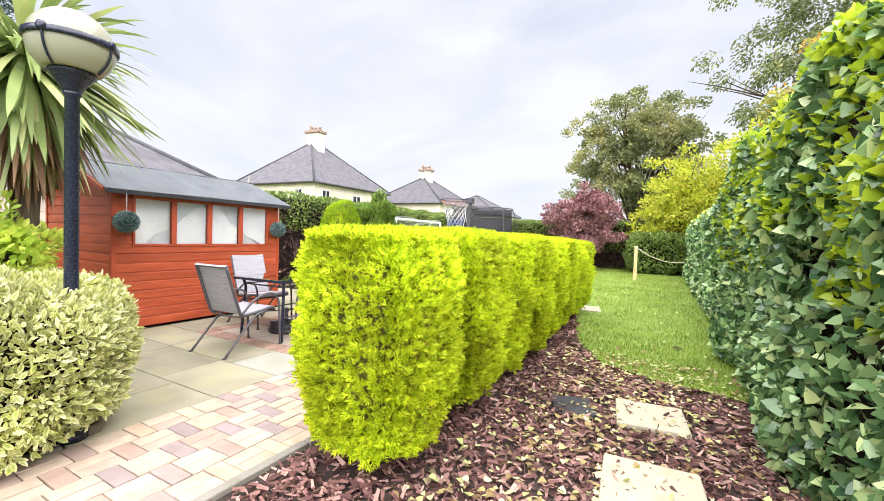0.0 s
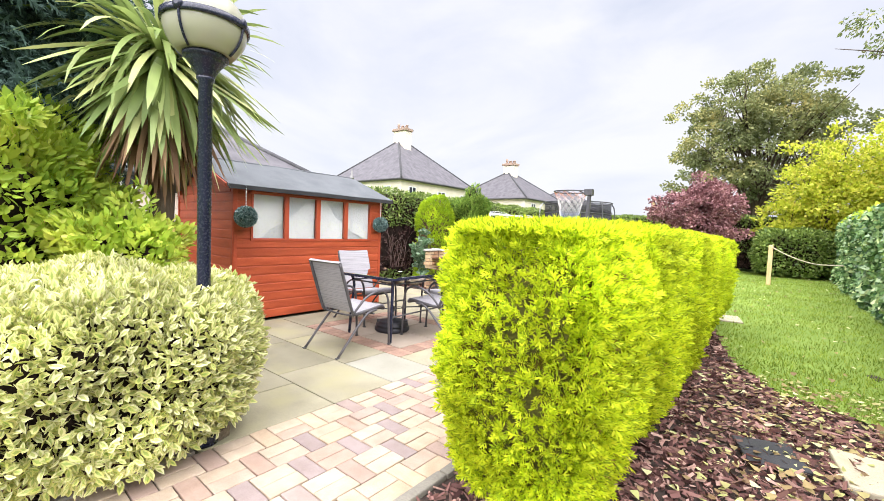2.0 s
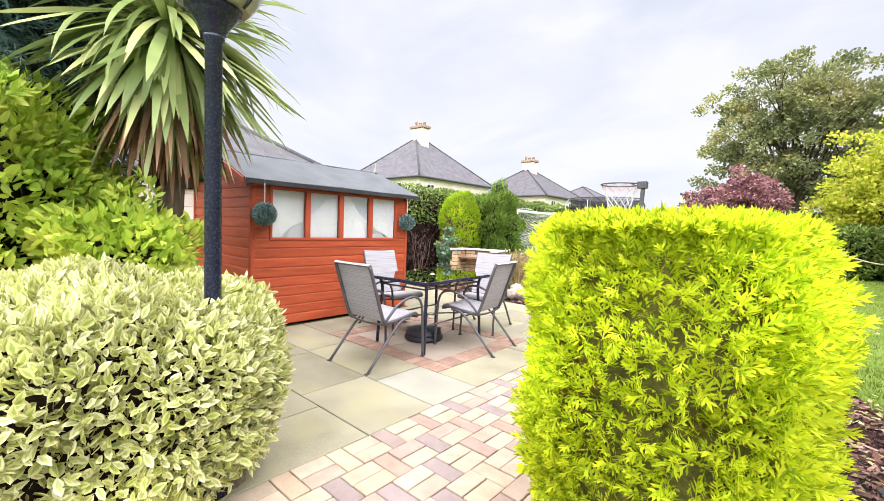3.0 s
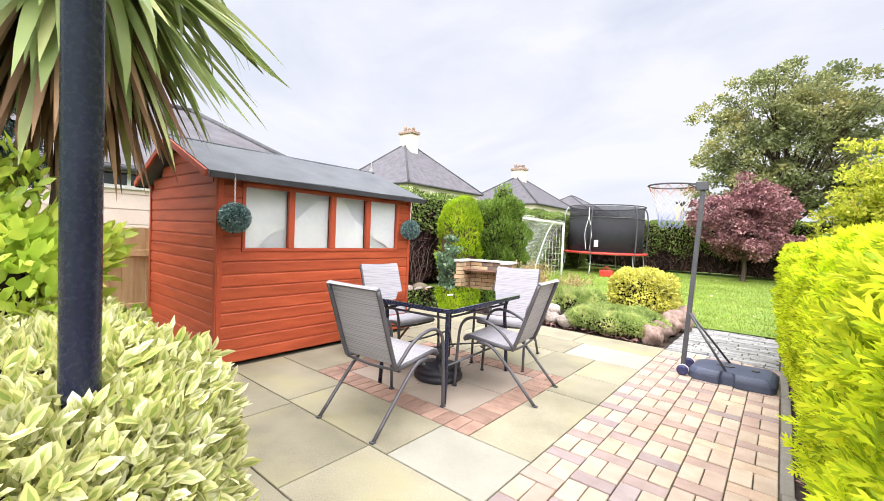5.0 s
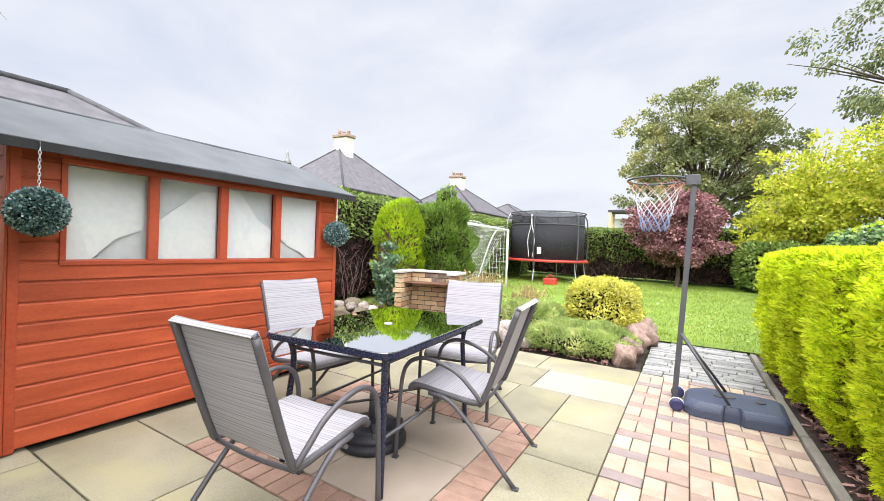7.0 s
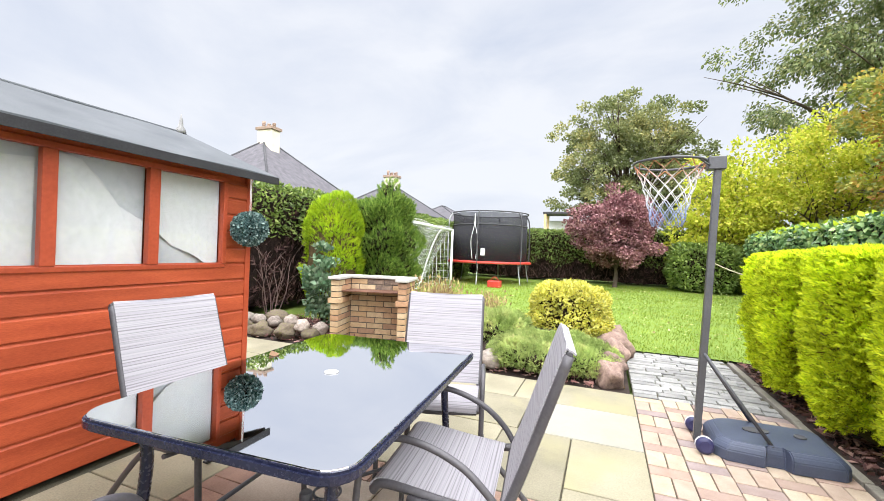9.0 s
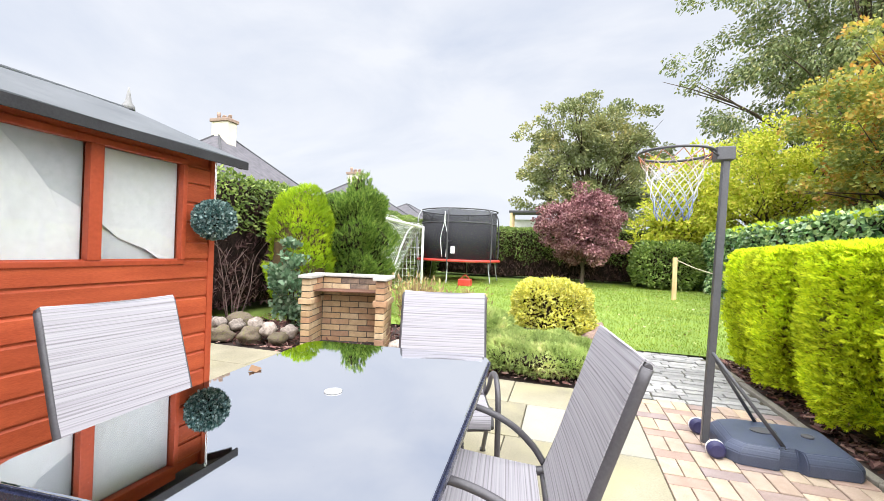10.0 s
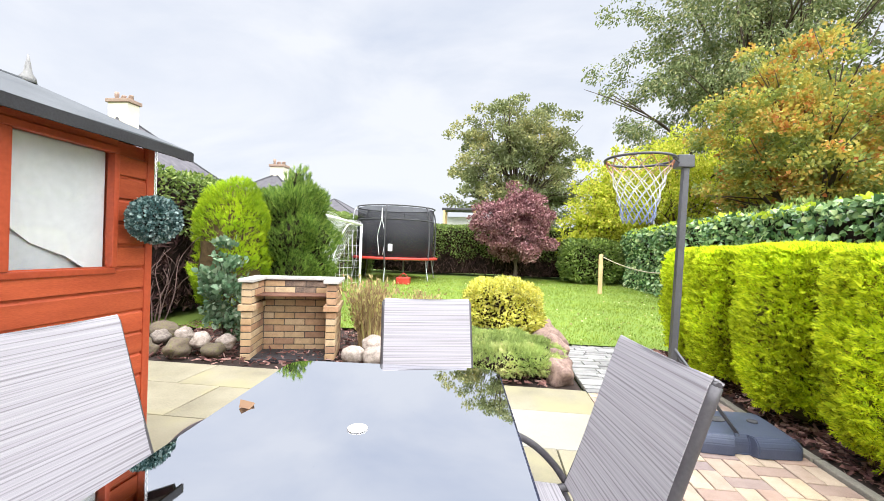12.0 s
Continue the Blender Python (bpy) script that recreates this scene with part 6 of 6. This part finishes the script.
def tuft(name, label, at, count, height, spread, mat, seed=1):
    rng = np.random.default_rng(seed)
    t = thing(name, label, "plant", at)
    v, f = [], []
    for k in range(count):
        a = rng.uniform(0, 2 * math.pi)
        r0, r1, h = rng.uniform(0, 0.4) * spread, rng.uniform(0.2, 1.0) * spread, height * rng.uniform(0.5, 1.1)
        w = 0.008
        s0 = len(v)
        for q in range(5):
            u = q / 4
            r = r0 + (r1 - r0) * u ** 1.7
            ww = w * (1 - u * 0.9)
            v += [(r * math.cos(a) - ww * math.sin(a), r * math.sin(a) + ww * math.cos(a), h * u * (1.15 - 0.15 * u)), (r * math.cos(a) + ww * math.sin(a), r * math.sin(a) - ww * math.cos(a), h * u * (1.15 - 0.15 * u))]
        for q in range(4):
            i = s0 + 2 * q
            f.append((i, i + 1, i + 3, i + 2))
    piece_of("stalks", mesh_of("stalks", v, f), M[mat], t)["kind"] = "stuff"
    n = count * 5
    u = rng.uniform(0.35, 1.0, n)
    a, r = rng.uniform(0, 2 * math.pi, n), spread * rng.uniform(0.1, 0.95, n)
    pts = np.stack([r * u * np.cos(a), r * u * np.sin(a), height * u * rng.uniform(0.7, 1.05, n)], 1)
    piece_of("leaf_tips", leaves("leaf_tips", pts, unit(pts), 0.05, OVAL, 0.0, 0.8, 0.5), M[mat], t)["kind"] = "stuff"
    return t


tuft("dry_perennial", "tuft of dry brown and yellow stalks beside the barbecue", (-2.22, 9.2, 0.02), 300, 0.80, 0.40, "dry_grass", 2)
tuft("dry_perennial", "thin dry stalks behind the cobbles", (-1.75, 9.85, 0.1), 110, 0.55, 0.35, "dry_grass", 4)
tree("rose_bush", "upright rose bush with grey-green leaves", (-3.95, 9.15, 0.0), 1.14, 0.02, (0.31, 0.26, 0.54), "rose", 52, 30, 0.066, BROAD, 0.05, 0.11, 0.2, seed=43, limbs=40)

bare = thing("bare_shrub", "bare pinkish brown stems of a shrub before the hedge", "shrub", (-4.85, 9.1, 0))
for k in range(7):
    a, h = 2.4 * k, 1.0 + 0.09 * (k % 5)
    r = 0.12 + 0.03 * (k % 4)
    stem = bent([(0.03 * math.cos(a), 0.03 * math.sin(a), -0.03), (r * math.cos(a), r * math.sin(a), 0.4 * h), (1.5 * r * math.cos(a + 0.4), 1.5 * r * math.sin(a + 0.4), 0.75 * h), (2.4 * r * math.cos(a + 0.2), 2.4 * r * math.sin(a + 0.2), h)], 5)
    bm = tube(bmesh.new(), stem, [0.009 - 0.0005 * q for q in range(len(stem))], 6)
    for q in (6, 9, 12):
        e = stem[q] + Vector((0.16 * math.cos(a + q), 0.16 * math.sin(a + q), 0.18))
        tube(bm, [stem[q], stem[q].lerp(e, 0.5) + Vector((0, 0, 0.02)), e], [0.005, 0.004, 0.002], 5)
    part("stem", bm, M["bare_stem"], bare)

# ---- stepping stones and slate in the bark bed ----
for x0, x1, y0, y1, turn in ((2.75, 3.25, 4.05, 4.56, 4), (2.73, 3.2, 5.07, 5.55, 6), (1.66, 2.0, 9.8, 10.4, 10)):
    ob = part("stepping_stone", boxed(-(x1 - x0) / 2, (x1 - x0) / 2, -(y1 - y0) / 2, (y1 - y0) / 2, -0.02, 0.035, bevel=0.012), M["stone_pale"], m=pose((x0 + x1) / 2, (y0 + y1) / 2, 0.005, 0, 0, turn))
    tagged(ob, "pale square stepping stone set in bark chips", "stepping stone", "stepping stones")
sl = part("slate_piece", boxed(-0.15, 0.15, -0.16, 0.16, 0, 0.025, bevel=0.008), M["slate"], m=pose(2.43, 5.2, 0.008, 1.5, -1, 20))
tagged(sl, "dark flat slate lying on the bark", "slate")

es = part("edging_stone", boxed(-0.05, 0.05, -0.04, 0.04, 0, 0.07, bevel=0.012), M["rock_moss"], m=pose(-0.1, 3.1, -0.005, 0, 0, 25))
tagged(es, "small square mossy stone at the bed corner", "stone")

# ---- shed corner: brick, red bracket and tap ----
bk = part("loose_brick", boxed(-0.11, 0.11, -0.052, 0.052, 0, 0.068, bevel=0.006), M["brick_red"], m=pose(-2.78, 4.21, 0.0, 0, 0, 10))
tagged(bk, "single red brick beside the shed corner", "brick")
tap = thing("red_trough", "faded red plastic holder with a metal clip by the shed", "holder", (-2.96, 4.17, 0))
bm = boxed(-0.06, 0.06, -0.05, 0.05, 0, 0.25, bevel=0.01)
for v in bm.verts:
    v.co.x *= 1 - 1.6 * v.co.z
    v.co.y = v.co.y * (1 - 1.2 * v.co.z) + 0.12 * v.co.z
part("body", bm, M["red_pad"], tap)
part("clip", tube(bmesh.new(), bent([(-0.01, 0.02, 0.245), (0.05, 0.0, 0.25), (0.13, -0.02, 0.235), (0.145, -0.02, 0.2)], 4), 0.012, 8), M["galv"], tap, "dull metal clip")

# ---- patio slabs, pavers, setts and edging ----
patio = setting(sheet("patio", ((-5.0, 2.9), (0.0, 8.42)), -0.012, M["sand"]), "pale concrete slab patio with open joints", "patio")


strip = setting(sheet("soil_strip", ((-4.97, 2.9), (-4.54, 8.42)), 0.004, M["dry_soil"], cells=6, wave=0.02), "reddish dry soil strip along the fence", "flower bed")


def slab(x0, x1, y0, y1, mat="slab"):
    g = 0.0045
    w, d = x1 - x0 - 2 * g, y1 - y0 - 2 * g
    piece_of("slab", slab_mesh(round(w, 3), round(d, 3), mat), None, patio, m=pose((x0 + x1) / 2, (y0 + y1) / 2, random.uniform(-0.0015, 0.0015), random.uniform(-0.1, 0.1), random.uniform(-0.1, 0.1)))


SLABS = {}


def slab_mesh(w, d, mat):
    if (w, d, mat) not in SLABS:
        bm = boxed(-w / 2, w / 2, -d / 2, d / 2, -0.04, 0.0, bevel=0.005)
        me = bpy.data.meshes.new("slab")
        bm.to_mesh(me)
        bm.free()
        me.materials.append(M[mat])
        SLABS[(w, d, mat)] = me
    return SLABS[(w, d, mat)]


M["slab_pale"] = surface("pale_slab", (0.255, 0.245, 0.198), (0.335, 0.322, 0.268), 0.8, 2.2, 130, 0.2, piece=0.05)
ROWS_OF_SLABS = [
    (2.96, 3.85, [-4.55, -3.95, -2.95, -1.95, -1.2, -0.55, 0.0]),
    (3.85, 4.43, [-4.55, -4.2, -3.4, -2.56, -1.66, -0.80, 0.0]),
    (4.43, 4.94, [-2.72, -1.72, -0.65, 0.0]),
    (6.45, 7.24, [-2.72, -2.45, -1.62, -0.89, -0.44]),
    (7.24, 7.85, [-4.9, -4.0, -3.1, -2.2, -1.5, -0.80, 0.0]),
    (7.85, 8.4, [-4.9, -4.4, -3.5, -2.6, -1.7, -0.95, 0.0]),
]
for y0, y1, xs in ROWS_OF_SLABS:
    for x0, x1 in zip(xs, xs[1:]):
        slab(x0, x1, y0, y1, "slab_pale" if (x1 == 0.0 and y0 in (7.24, 4.43)) else "slab")
for y0, y1 in ((4.94, 6.04), (6.04, 6.62), (6.62, 7.24)):
    slab(-0.44, 0.0, y0, y1)
for y0, y1 in ((4.94, 5.7), (5.7, 6.45)):
    slab(-2.72, -2.13, y0, y1)
slab(-4.9, -3.8, 6.76, 7.24)
slab(-3.8, -2.72, 6.76, 7.24)
# browner slabs inside the red brick border
M["slab_brown"] = surface("brown_slab", (0.26, 0.21, 0.165), (0.37, 0.31, 0.25), 0.8, 2.2, 130, 0.25, piece=0.08)
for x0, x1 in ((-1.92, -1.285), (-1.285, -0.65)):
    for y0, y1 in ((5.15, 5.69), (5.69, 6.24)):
        slab(x0, x1, y0, y1, "slab_brown")
rb = boxed(-0.049, 0.049, -0.1, 0.1, -0.04, 0.0, bevel=0.004)
rb_me = bpy.data.meshes.new("brick")
rb.to_mesh(rb_me)
rb.free()
rb_me.materials.append(M["brick_red"])
for k in range(16):
    for y in (5.045, 6.345):
        piece_of("brick", rb_me, None, patio, m=pose(-2.072 + 0.1052 * k, y, random.uniform(-0.002, 0.002), 0, 0, random.uniform(-1, 1)))
for k in range(11):
    for x in (-2.025, -0.545):
        piece_of("brick", rb_me, None, patio, m=pose(x, 5.20 + 0.0995 * k, random.uniform(-0.002, 0.002), 0, 0, 90 + random.uniform(-1, 1)))

path = setting(sheet("paved_path", ((0.0, 1.2), (1.1, 10.2)), -0.014, M["sand"]), "buff and red block paved garden path", "path")


def paver_mesh(w, d, mat):
    bm = boxed(-w / 2, w / 2, -d / 2, d / 2, -0.05, 0.0, bevel=0.005)
    me = bpy.data.meshes.new("paver")
    bm.to_mesh(me)
    bm.free()
    me.materials.append(M[mat])
    return me


CW = 0.2165
stretcher, soldier, soldier_red = paver_mesh(CW - 0.006, 0.1, "paver_red"), paver_mesh(CW / 2 - 0.006, 0.2, "paver_buff"), paver_mesh(CW / 2 - 0.006, 0.2, "paver")
stretcher_buff = paver_mesh(CW - 0.006, 0.1, "paver")
for c in range(5):
    y = 1.98 + (0.155 if c % 2 else 0.0)
    while y < 8.28:
        piece_of("paver", stretcher if random.random() < 0.75 else stretcher_buff, None, path, m=pose(CW * (c + 0.5), y + 0.052, random.uniform(-0.003, 0.003), random.uniform(-0.4, 0.4), random.uniform(-0.4, 0.4), random.uniform(-0.8, 0.8)))
        if y + 0.31 < 8.4:
            for h in (0.25, 0.75):
                piece_of("paver", soldier if random.random() < 0.78 else soldier_red, None, path, m=pose(CW * (c + h), y + 0.209, random.uniform(-0.003, 0.003), random.uniform(-0.4, 0.4), random.uniform(-0.4, 0.4), random.uniform(-0.8, 0.8)))
        y += 0.313
y = 8.37
while y < 10.14:
    x = -0.0
    while x < 1.06:
        ln = min(random.uniform(0.17, 0.34), 1.08 - x)
        d = 0.098
        if ln > 0.06:
            piece_of("sett", SLABS.setdefault(("s", round(ln, 2)), paver_mesh(round(ln, 2) - 0.012, d - 0.014, "sett")), None, path, m=pose(x + ln / 2, y + d / 2, random.uniform(-0.004, 0.006), random.uniform(-1.2, 1.2), random.uniform(-1, 1), random.uniform(-1.5, 1.5)))
        x += ln
    y += 0.098
for k in range(9):
    ob = part("kerb", boxed(-0.03, 0.03, 0.004, 0.906, -0.1, 0.022, bevel=0.008), M["kerb"], path, m=pose(1.118 + random.uniform(-0.004, 0.004), 1.9 + 0.91 * k, random.uniform(-0.004, 0.004), 0, 0, random.uniform(-0.4, 0.4)))
part("kerb", boxed(-0.03, 0.03, -1.2, 2.94, -0.1, 0.015, bevel=0.008), M["kerb"], path, m=pose(-0.03, 0, 0))
